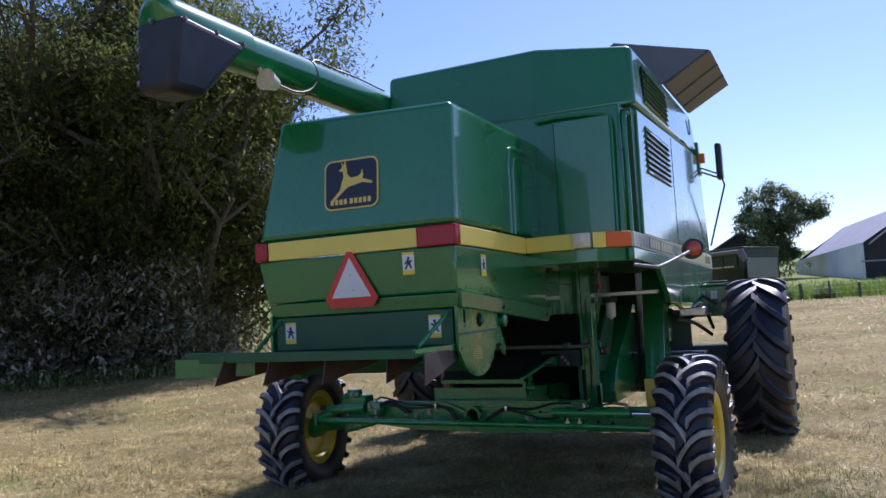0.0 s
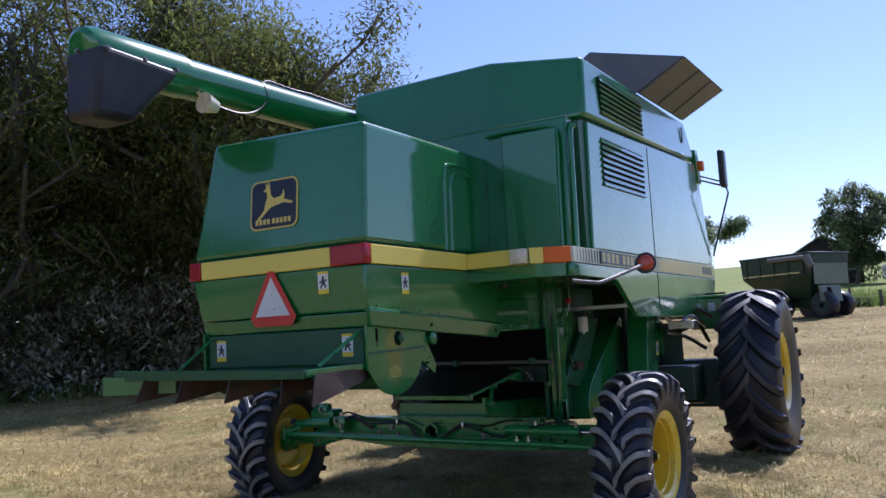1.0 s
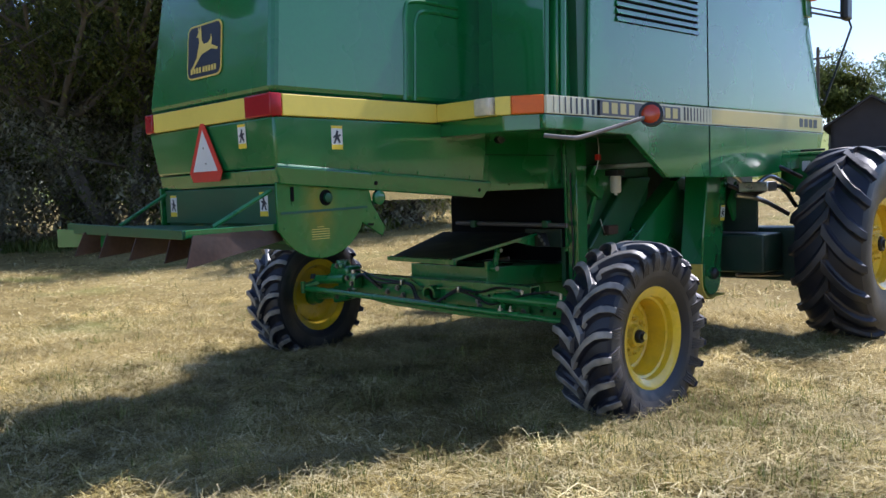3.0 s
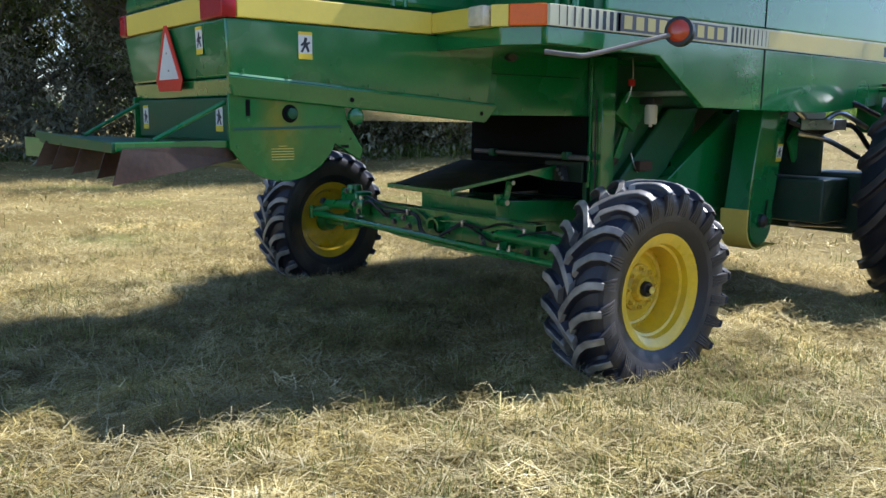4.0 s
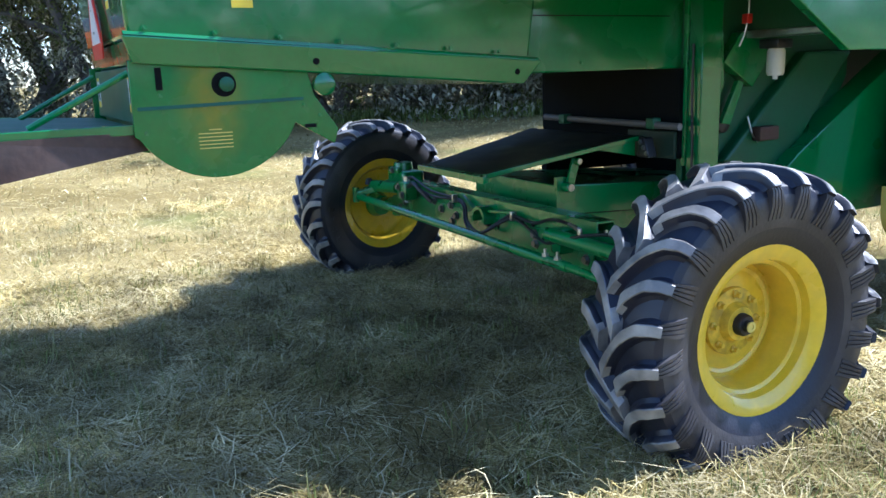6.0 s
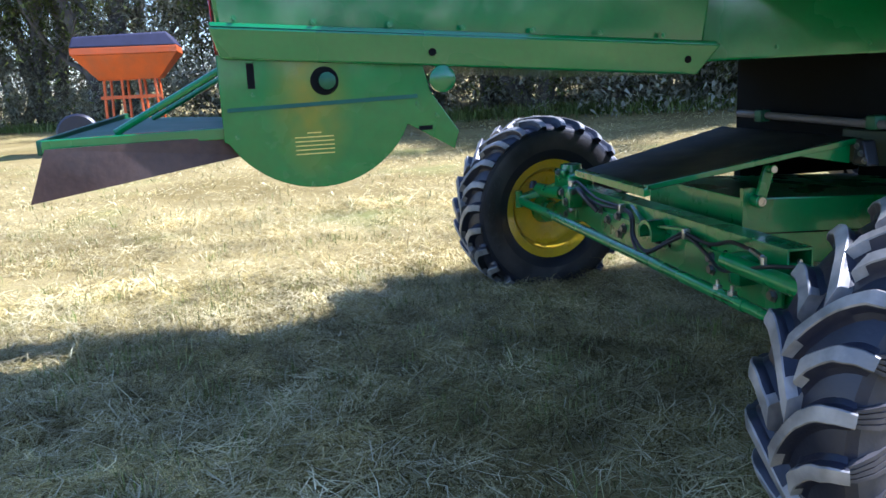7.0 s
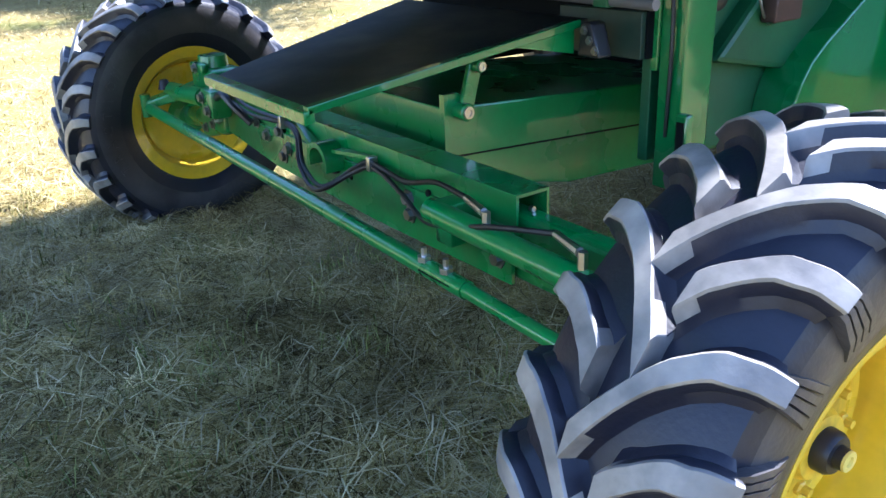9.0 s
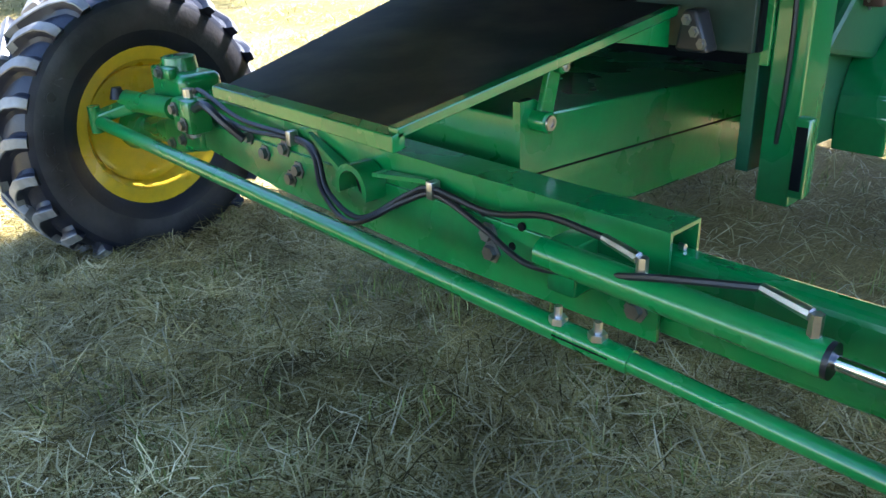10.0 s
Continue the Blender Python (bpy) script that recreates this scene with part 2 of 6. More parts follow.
def base_of(ob):
    """The world matrix of a thing or part whose parents are at rest."""
    m = ob.matrix_basis.copy()
    return base_of(ob.parent) @ ob.matrix_parent_inverse @ m if ob.parent else m


def thing(name, at, label, category, group="", kind=""):
    ob = new(name)
    ob.empty_display_size = 0.2
    ob.matrix_basis = Matrix.Translation(at)
    return tagged(ob, label, category, group, kind)


def B(f, *a, **k):
    """A fresh bmesh filled by one helper."""
    bm = bmesh.new()
    f(bm, *a, **k)
    return bm


CX = -2.63   # the machine's middle line


def mirrored(x):
    return 2 * CX - x


# ---- ground ----
def rise(y):
    """The field's height along the way ahead of the machine."""
    ys = (-400, 11, 42, 65, 94, 127, 300, 700, 2500)
    zs = (0, 0, 1.17, 1.45, 3.3, 5.2, 18, 26, 30)
    return float(np.interp(y, ys, zs))


def ground_height(x, y):
    n = 0.018 * noise.noise((x * 0.9, y * 0.9, 0)) + 0.030 * noise.noise((x * 2.7, y * 2.7, 3)) + 0.034 * noise.noise((x * 6.0, y * 6.0, 5))
    for wx, wy, dip in ((-0.8, 6.85, 0.06), (-4.5, 6.9, 0.05), (-0.5, 10.5, 0.05)):
        n -= dip * math.exp(-((x - wx) ** 2 + (y - wy) ** 2) / 0.30)
    return rise(y) + n


def make_ground():
    def axis(lo, hi, step):
        far = [-3000, -1500, -700, -300, -150, -80, -50]
        near = list(np.arange(lo, hi + step / 2, step))
        return [v for v in far if v < lo - 4] + near + [-v for v in far[::-1] if -v > hi + 4]
    xs, ys = axis(-34, 16, 0.5), axis(-12, 66, 0.5)
    xs = sorted(set(np.round(xs, 2)) | set(np.round(np.arange(-6.4, 2.4, 0.1), 2)))
    ys = sorted(set(np.round(ys, 2)) | set(np.round(np.arange(2.6, 9.0, 0.1), 2)))
    ys = sorted(set(ys) | {94, 127, 210})
    verts = [(x, y, ground_height(x, y)) for y in ys for x in xs]
    w = len(xs)
    faces = [(j * w + i, j * w + i + 1, (j + 1) * w + i + 1, (j + 1) * w + i) for j in range(len(ys) - 1) for i in range(w - 1)]
    me = bpy.data.meshes.new("ground")
    me.from_pydata(verts, [], faces)
    me.polygons.foreach_set("use_smooth", [True] * len(me.polygons))
    m = bpy.data.materials.new("cut_hay_field")
    m.use_nodes = True
    nt = m.node_tree
    n, ln = nt.nodes, nt.links
    tc = n.new("ShaderNodeTexCoord")
    def noise_tex(s, d=5.0, stretch=None, turn=0.0):
        t = n.new("ShaderNodeTexNoise")
        t.inputs["Scale"].default_value, t.inputs["Detail"].default_value = s, d
        src = tc.outputs["Object"]
        if stretch:
            mp = n.new("ShaderNodeMapping")
            mp.inputs["Scale"].default_value = stretch
            mp.inputs["Rotation"].default_value = (0, 0, turn)
            ln.new(src, mp.inputs["Vector"])
            src = mp.outputs["Vector"]
        ln.new(src, t.inputs["Vector"])
        return t.outputs["Fac"]
    def ramp(src, stops):
        r = n.new("ShaderNodeValToRGB")
        ln.new(src, r.inputs["Fac"])
        while len(r.color_ramp.elements) < len(stops):
            r.color_ramp.elements.new(0.5)
        for e, (p, c) in zip(r.color_ramp.elements, stops):
            e.position, e.color = p, (*c, 1)
        return r.outputs["Color"]
    def mix(f, a, b, mode="MIX"):
        x = n.new("ShaderNodeMix")
        x.data_type, x.blend_type = "RGBA", mode
        for key, v in (("Factor", f), ("A", a), ("B", b)):
            if isinstance(v, bpy.types.NodeSocket):
                ln.new(v, x.inputs[key])
            else:
                x.inputs[key].default_value = v
        return x.outputs["Result"]
    fibre_a = noise_tex(1.0, 3, (160, 22, 1), 0.5)
    fibre_b = noise_tex(1.0, 3, (24, 150, 1), 0.3)
    straw = mix(0.5, ramp(fibre_a, [(0.3, (0.11, 0.082, 0.03)), (0.7, (0.54, 0.43, 0.18))]), ramp(fibre_b, [(0.3, (0.12, 0.09, 0.034)), (0.7, (0.57, 0.46, 0.21))]))
    patch = ramp(noise_tex(0.35, 6), [(0.38, (0.62, 0.58, 0.46)), (0.62, (1.0, 0.98, 0.92))])
    hay = mix(1.0, straw, patch, "MULTIPLY")
    grass = mix(noise_tex(9, 5), (0.10, 0.13, 0.025, 1), (0.24, 0.24, 0.07, 1))
    field = mix(ramp(noise_tex(0.55, 7), [(0.54, (0, 0, 0)), (0.70, (0.7, 0.7, 0.7))]), hay, grass)
    sep = n.new("ShaderNodeSeparateXYZ")
    ln.new(tc.outputs["Object"], sep.inputs[0])
    far = n.new("ShaderNodeMapRange")
    far.inputs["From Min"].default_value, far.inputs["From Max"].default_value = 63, 66
    ln.new(sep.outputs["Y"], far.inputs["Value"])
    pasture = mix(noise_tex(0.06, 8), (0.15, 0.20, 0.035, 1), (0.26, 0.27, 0.08, 1))
    field = mix(far.outputs[0], field, pasture)
    b = n["Principled BSDF"]
    ln.new(field, b.inputs["Base Color"])
    b.inputs["Roughness"].default_value = 0.9
    b.inputs["Specular IOR Level"].default_value = 0.15
    bp = n.new("ShaderNodeBump")
    bp.inputs["Strength"].default_value, bp.inputs["Distance"].default_value = 0.9, 0.03
    hgt = mix(0.5, mix(0.5, fibre_a, fibre_b), noise_tex(14, 6))
    ln.new(hgt, bp.inputs["Height"])
    ln.new(bp.outputs[0], b.inputs["Normal"])
    me.materials.append(m)
    return tagged(new("ground", me), "field of dry mown hay stubble with green patches", "field", kind="structure")


ground = make_ground()


# ---- wheels ----
def tyre_mesh(bm, c, R, r, w, lugs, lug_h, lug_w, sweep, sink, phase=0.0, stagger=False, ribs=True):
    """A tractor tyre about a line along x through c: a rounded carcass with two rows of raised slanting bars."""
    h = w / 2
    Rt = R - lug_h
    # carcass profile: half-width and radius from one bead round the tread to the other
    prof = [(0.60 * h, r - 0.012), (0.78 * h, r + 0.02), (0.93 * h, r + 0.35 * (Rt - r)), (1.00 * h, r + 0.60 * (Rt - r)), (0.975 * h, r + 0.80 * (Rt - r)), (0.90 * h, Rt - 0.045 * R), (0.72 * h, Rt - 0.014 * R), (0.40 * h, Rt - 0.003 * R), (0, Rt)]
    full = [(-x, q) for x, q in prof] + [(x, q) for x, q in prof[-2::-1]]
    full += [(0.56 * h, r - 0.02), (-0.56 * h, r - 0.02)]
    lathe(bm, full, c, 64, closed=True)
    def surf(s):
        """Place across the tread: s 0 at the middle, 1 at the shoulder, up to 1.35 down the side."""
        pts = [(0, Rt), (0.40 * h, Rt - 0.003 * R), (0.72 * h, Rt - 0.014 * R), (0.90 * h, Rt - 0.045 * R), (0.975 * h, r + 0.80 * (Rt - r)), (1.0 * h, r + 0.60 * (Rt - r)), (0.96 * h, r + 0.44 * (Rt - r))]
        ss = (0, 0.42, 0.76, 1.0, 1.22, 1.42, 1.6)
        return float(np.interp(s, ss, [p[0] for p in pts])), float(np.interp(s, ss, [p[1] for p in pts]))
    def normal(s):
        (x, q), (x2, q2) = surf(s), surf(s + 0.02)
        return Vector((q - q2, x2 - x)).normalized()
    for q in bm.faces:
        if abs(q.calc_center_median().x - c[0]) > 0.94 * h:
            q.material_index = 2
    def turn(a0, s):
        if stagger:
            return a0 + sweep * (1 - (1 - min(s, 1)) ** 2)
        return a0 + sweep * s * (1 - 0.28 * max(0, s)) * 1.25
    n = 16
    PROFILE = ((-0.66, -0.03), (-0.42, 0.30), (-0.33, 0.90), (-0.27, 1.0), (0.27, 1.0), (0.33, 0.90), (0.42, 0.30), (0.66, -0.03))
    for side in (-1, 1):
        for i in range(lugs):
            a0 = (i + (0.5 if side > 0 or stagger else 0)) * 2 * math.pi / lugs + phase
            short = stagger and (i + (side < 0)) % 2 == 1
            s0 = 0.20 if short else (-0.18 if stagger else -0.08)
            rings = []
            for k in range(n):
                s = s0 + (1.06 - s0) * k / (n - 1)
                x, q = surf(max(s, 0))
                x = x if s >= 0 else s * h
                nrm = normal(s) if s >= 0 else Vector((0, 1))
                ang = turn(a0, s)
                wid = lug_w * (1.2 - 0.25 * max(0, s) + 0.38 * math.exp(-((s - s0) / 0.13) ** 2))
                ring = []
                for da, up in PROFILE:
                    px, pr = x + nrm.x * lug_h * up, q + nrm.y * lug_h * up
                    th = ang + da * wid / R
                    ring.append(bm.verts.new((c[0] + side * px, c[1] + pr * math.cos(th), c[2] + pr * math.sin(th))))
                rings.append(ring)
            fs, tops = [], []
            for j, (s, w2) in enumerate(zip(rings, rings[1:])):
                for k in range(7):
                    f = bm.faces.new((s[k], s[k + 1], w2[k + 1], w2[k]))
                    fs.append(f)
                    if 2 <= k <= 4 or (j < 2 and 1 <= k <= 5):
                        tops.append(f)
            fs += [bm.faces.new(rings[0]), bm.faces.new(rings[-1])]
            tops.append(fs[-2])
            bmesh.ops.recalc_face_normals(bm, faces=fs)
            bm.verts.ensure_lookup_table()
            bm.edges.new((bm.verts[(37 * i) % 500], rings[0][0]))
            for q in fs:
                q.material_index = 0
            for q in tops:
                q.material_index = 1
            if not ribs:
                continue
            # four ribs fan out from the bar's end down the side
            for f in (-1.5, -0.5, 0.5, 1.5):
                rib = []
                for s, gap, half, up in ((0.95, 0.125, 0.06, 0.96), (1.18, 0.22, 0.104, 0.62), (1.36, 0.30, 0.143, 0.32), (1.56, 0.38, 0.18, 0.05)):
                    x, q = surf(s)
                    nrm = normal(min(s, 1.36))
                    mid = turn(a0, 1.03) + sweep * 0.25 * (s - 1.0) + f * gap * lug_w / R
                    row = []
                    for da, u in ((-half, -0.06), (-half * 0.78, up), (half * 0.78, up), (half, -0.06)):
                        th, px, pr = mid + da * lug_w / R, x + nrm.x * lug_h * u, q + nrm.y * lug_h * u
                        row.append(bm.verts.new((c[0] + side * px, c[1] + pr * math.cos(th), c[2] + pr * math.sin(th))))
                    rib.append(row)
                bm.edges.new((rings[-1][1], rib[0][0]))
                fs = [bm.faces.new((s[k], s[k + 1], w2[k + 1], w2[k])) for s, w2 in zip(rib, rib[1:]) for k in range(3)]
                fs += [bm.faces.new(rib[0]), bm.faces.new(rib[-1])]
                bmesh.ops.recalc_face_normals(bm, faces=fs)
                for q in fs:
                    q.material_index = 2
    low = c[2] - R + sink
    for v in bm.verts:
        if v.co.z < low + 0.05:
            t = max(0, (low + 0.05 - v.co.z) / 0.05)
            v.co.x += (v.co.x - c[0]) * 0.05 * min(1, t)
            v.co.z = max(v.co.z, low) if v.co.z < low else v.co.z
    return bm


def wheel(name, parent, c, out, R, r, w, dish, hub, lugs, lug_h, lug_w, sweep, sink, bolts, label, bar=None, phase=0.0, stagger=False, ribs=True):
    """A wheel whose outer side looks towards out (1 or -1 along x): disc and rim, with tyre, hub cap and nuts on it."""
    h = w / 2
    d = out * (h * 0.80 - dish)
    e = out * h * 0.80
    prof = [(-e, r + 0.028), (-e * 0.95, r + 0.03), (-e * 0.88, r - 0.012), (-e * 0.45, r - 0.045), (e * 0.45, r - 0.045), (e * 0.86, r - 0.012), (e * 0.95, r + 0.03), (e, r + 0.028),
            (e * 0.97, r + 0.004), (e * 0.84, r - 0.035), (e * 0.62, r - 0.042), (e * 0.58, r - 0.058), (e * 0.40, r - 0.062), (d + out * 0.05, r - 0.064), (d - out * 0.006, r - 0.066), (d - out * 0.006, r - 0.088), (d + out * 0.010, r - 0.092), (d + out * 0.004, r * 0.66), (d + out * 0.012, r * 0.56), (d + out * 0.016, 0.03),
            (d - out * 0.012, 0.03), (d - out * 0.014, r * 0.56), (d - out * 0.02, r * 0.66), (d - out * 0.018, r - 0.085), (d - out * 0.03, r - 0.064), (-e * 0.45, r - 0.062), (-e * 0.84, r - 0.03)]
    rim = part(name, B(lathe, prof, c, 48, closed=True), YELLOW, parent, label)
    tyre = part("tyre", B(tyre_mesh, c, R, r, w, lugs, lug_h, lug_w, sweep, sink, phase, stagger, ribs), RUBBER, rim, "black ribbed farm tyre with dusty tread bars", smooth=30)
    tyre.data.materials.append(bar or LUG)
    tyre.data.materials.append(SIDEWALL)
    x0 = c[0] + d + out * 0.014
    part("hub_flange", B(lathe, [(0, 0.02), (0, r * 0.45), (out * 0.02, r * 0.44), (out * 0.028, r * 0.27), (out * 0.06, r * 0.22), (out * 0.06, 0.02)], (x0, c[1], c[2]), 24), HUB, rim, "greasy hub flange")
    part("hub_cap", B(lathe, [(0, 0.02), (0, hub * 1.05), (out * 0.038, hub), (out * 0.048, hub * 0.85), (out * 0.048, hub * 0.55), (out * 0.066, hub * 0.50), (out * 0.066, 0.004)], (x0 + out * 0.045, c[1], c[2]), 20), BLACK, rim, "greasy black hub cap")
    part("cap_centre", B(lathe, [(0, 0.004), (0, hub * 0.50), (out * 0.006, hub * 0.48), (out * 0.006, hub * 0.26), (out * 0.001, hub * 0.22), (out * 0.001, 0.003)], (x0 + out * 0.1105, c[1], c[2]), 16), DECAL_GOLD, rim, "worn pale cap centre")
    nut = mesh_of("wheel_nut", B(lathe, [(0, 0.004), (0, 0.017), (out * 0.02, 0.017), (out * 0.024, 0.011), (out * 0.04, 0.010), (out * 0.04, 0.002)], (0, 0, 0), 6), HUB)
    for i in range(bolts):
        a = i * 2 * math.pi / bolts
        ob = new("wheel_nut", nut)
        ob.parent = rim
        ob.matrix_parent_inverse = base_of(rim).inverted()
        ob.matrix_basis = Matrix.Translation((x0 + out * 0.012, c[1] + r * 0.365 * math.cos(a), c[2] + r * 0.365 * math.sin(a)))
    return rim


# ---- the combine harvester ----
combine = thing("combine_harvester", (CX, 8.2, 0), "large green combine harvester with yellow wheels parked on mown hay", "combine harvester")
def turned(ob, centre, degrees):
    """Steers a wheel about the upright line through its centre."""
    c = Matrix.Translation(centre)
    ob.matrix_basis = c @ pose(0, 0, 0, 0, 0, degrees) @ c.inverted()


WHEEL_R, WHEEL_L = (-0.83, 6.975, 0.472), (-4.53, 7.02, 0.515)
turned(wheel("rear_wheel", combine, WHEEL_R, 1, 0.642, 0.315, 0.41, 0.195, 0.045, 24, 0.046, 0.074, -0.25, 0.10, 8, "deep-dished yellow steer wheel", None, radians(-4.1), True), WHEEL_R, -2)
left_wheel = wheel("rear_wheel", combine, WHEEL_L, -1, 0.645, 0.322, 0.41, 0.22, 0.048, 24, 0.046, 0.074, -0.25, 0.09, 8, "deep-dished yellow steer wheel", None, 0.0, True, False)
wheel("drive_wheel", combine, (-0.53, 10.58, 0.845), 1, 0.93, 0.405, 0.63, 0.13, 0.07, 18, 0.05, 0.13, 0.40, 0.08, 10, "large yellow drive wheel", SIDEWALL, 0.0, False, False)
wheel("drive_wheel", combine, (mirrored(-0.53), 10.58, 0.845), -1, 0.93, 0.405, 0.63, 0.13, 0.07, 18, 0.05, 0.13, 0.40, 0.08, 10, "large yellow drive wheel", SIDEWALL, 0.0, False, False)


def sidewall_word(word, parent, centre, radius, start, step, size, out):
    """Raised letters round a tyre's side, read clockwise as seen from outside."""
    for i, ch in enumerate(word):
        cu = bpy.data.curves.new("letter", "FONT")
        cu.body, cu.size, cu.extrude, cu.align_x = ch, size, 0.003, "CENTER"
        ob = bpy.data.objects.new("letter", cu)
        me = bpy.data.meshes.new_from_object(ob)
        a = radians(start - i * step)
        up = Vector((0, math.cos(a), math.sin(a)))
        right = Vector((0, math.sin(a), -math.cos(a)))
        m = Matrix((right, up, Vector((out, 0, 0)))).transposed().to_4x4()
        m.translation = Vector(centre) + up * radius
        bm = bmesh.new()
        bm.from_mesh(me)
        bmesh.ops.transform(bm, matrix=m, verts=bm.verts)
        bpy.data.meshes.remove(me)
        bpy.data.objects.remove(ob)
        bpy.data.curves.remove(cu)
        part("raised_letter", bm, SIDEWALL, parent, smooth=0)


def bolt_mesh(r=0.012, h=0.012):
    return mesh_of("bolt", B(lathe, [(0, 0.002), (0, r * 1.5), (0.003, r * 1.5), (0.003, r), (h, r * 0.95), (h, 0.002)], (0, 0, 0), 6), STEEL_DULL, 40)


BOLT_X = bolt_mesh()
BOLT_PAINTED = mesh_of("painted_bolt", B(lathe, [(0, 0.002), (0, 0.018), (0.003, 0.018), (0.003, 0.012), (0.012, 0.0114), (0.012, 0.002)], (0, 0, 0), 6), GREEN_OLD, 40)


def bolts(parent, at, turn=0, size=1.0, material=None):
    """Hexagon bolts at the given places. turn: degrees about z from facing +x."""
    for p in at:
        ob = new("bolt", BOLT_PAINTED if material == "painted" else BOLT_X)
        ob.parent = parent
        ob.matrix_parent_inverse = base_of(parent).inverted()
        ob.matrix_basis = Matrix.Translation(p) @ pose(0, 0, 0, 0, 0, turn) @ Matrix.Diagonal((size, size, size, 1))


def plate(name, parent, material, origin, u, v, poly, depth, label=""):
    """A flat piece with a polygon of (a, b) metres along u and v from the origin, raised by depth along u x v."""
    o, u, v = Vector(origin), Vector(u).normalized(), Vector(v).normalized()
    w = u.cross(v)
    bm = bmesh.new()
    lo, hi = [bm.verts.new(o + u * a + v * b) for a, b in poly], [bm.verts.new(o + u * a + v * b + w * depth) for a, b in poly]
    n = len(poly)
    fs = [bm.faces.new(lo[::-1]), bm.faces.new(hi)] + [bm.faces.new((lo[i - 1], lo[i], hi[i], hi[i - 1])) for i in range(n)]
    bmesh.ops.recalc_face_normals(bm, faces=fs)
    return part(name, bm, material, parent, label, smooth=0)


def rect(w, h):
    return [(-w / 2, -h / 2), (w / 2, -h / 2), (w / 2, h / 2), (-w / 2, h / 2)]


def rounded(w, h, r, n=5):
    out = []
    for cx, cy, a in ((w / 2 - r, h / 2 - r, 0), (-w / 2 + r, h / 2 - r, 90), (-w / 2 + r, -h / 2 + r, 180), (w / 2 - r, -h / 2 + r, 270)):
        out += [(cx + r * math.cos(radians(a + 90 * k / n)), cy + r * math.sin(radians(a + 90 * k / n))) for k in range(n + 1)]
    return out


def warning_decal(parent, at, u, v, flip=1):
    """A small safety sticker: white field with a dark pictogram and a yellow foot."""
    w = Vector(u).cross(Vector(v)).normalized()
    base = plate("warning_decal", parent, DECAL_WHITE, at, u, v, rect(0.085, 0.145), 0.0015, "white and yellow safety sticker")
    a = Vector(at) + w * 0.0015
    plate("yellow_foot", base, DECAL_YELLOW, a, u, v, [(x, y - 0.058) for x, y in rect(0.085, 0.03)], 0.001)
    plate("yellow_head", base, DECAL_YELLOW, a, u, v, [(x, y + 0.064) for x, y in rect(0.085, 0.016)], 0.001)
    plate("pictogram", base, DECAL_BLACK, a, u, v, [(flip * x, y) for x, y in ((-0.03, -0.035), (-0.018, -0.038), (0.0, -0.008), (0.014, -0.036), (0.026, -0.03), (0.012, 0.004), (0.03, 0.012), (0.026, 0.022), (0.006, 0.016), (0.012, 0.04), (-0.004, 0.044), (-0.012, 0.018), (-0.03, 0.004), (-0.026, -0.006), (-0.01, 0.002))], 0.001)


sidewall_word("TRACTION", left_wheel, (WHEEL_L[0] + 0.2045, WHEEL_L[1], WHEEL_L[2]), 0.465, 205, 8.6, 0.062, 1)
turned(left_wheel, WHEEL_L, 7)

# rear hood
hood = part("rear_hood", B(hexa, [(-3.42, 4.91, 2.086), (-1.90, 4.91, 2.086), (-1.90, 6.80, 2.086), (-3.42, 6.80, 2.086), (-3.24, 4.97, 2.945), (-1.905, 4.97, 2.90), (-1.905, 6.80, 2.915), (-3.24, 6.80, 2.96)], 0.045, 3), GREEN, combine, "tall glossy green rear engine hood")
for dy, top in ((0.0, 2.76), (0.085, 2.70)):
    part("pressed_rib", B(tube, smooth_path([(-1.905, 5.96 + dy, 2.10), (-1.905, 5.98 + dy, 2.5), (-1.906, 5.99 + dy, top - 0.08), (-1.906, 6.07 + dy, top), (-1.906, 6.50, top + 0.01)]), 0.017, 8), GREEN, hood)
# the maker's badge: a dark shield with a pale rim and a plain leaping shape, and a bar in place of words
TILT_U, TILT_V = (1, 0, 0), (0, 0.07, 0.86)
badge = plate("badge", hood, DECAL_GOLD, (-2.645, 4.931, 2.43), TILT_U, TILT_V, rounded(0.42, 0.345, 0.055), 0.004, "dark blue badge with a gold rim and a gold emblem")
plate("badge_field", badge, DECAL_BLACK, (-2.645, 4.927, 2.43), TILT_U, TILT_V, rounded(0.396, 0.322, 0.048), 0.002)
LEAP = [(-0.13, -0.095), (-0.075, -0.04), (-0.065, 0.005), (-0.05, 0.04), (-0.058, 0.075), (-0.084, 0.08), (-0.06, 0.105), (-0.072, 0.14), (-0.052, 0.115), (-0.04, 0.145), (-0.03, 0.10), (-0.025, 0.055), (0.0, 0.03), (0.05, 0.034), (0.07, 0.05), (0.077, 0.078), (0.087, 0.045), (0.08, 0.018), (0.15, -0.006), (0.145, -0.02), (0.08, -0.006), (0.03, -0.016), (-0.02, -0.026), (-0.055, -0.052), (-0.115, -0.103)]
plate("badge_emblem", badge, DECAL_GOLD, (-2.645, 4.925, 2.43), TILT_U, TILT_V, [(1.12 * u, 1.1 * v + 0.008) for u, v in LEAP], 0.0015)
for k in range(9):
    plate("badge_bar", badge, DECAL_GOLD, (-2.645 - 0.138 + 0.0345 * k + (0.004 if k > 3 else -0.008), 4.9145, 2.312), TILT_U, TILT_V, rect(0.024, 0.036), 0.0015)
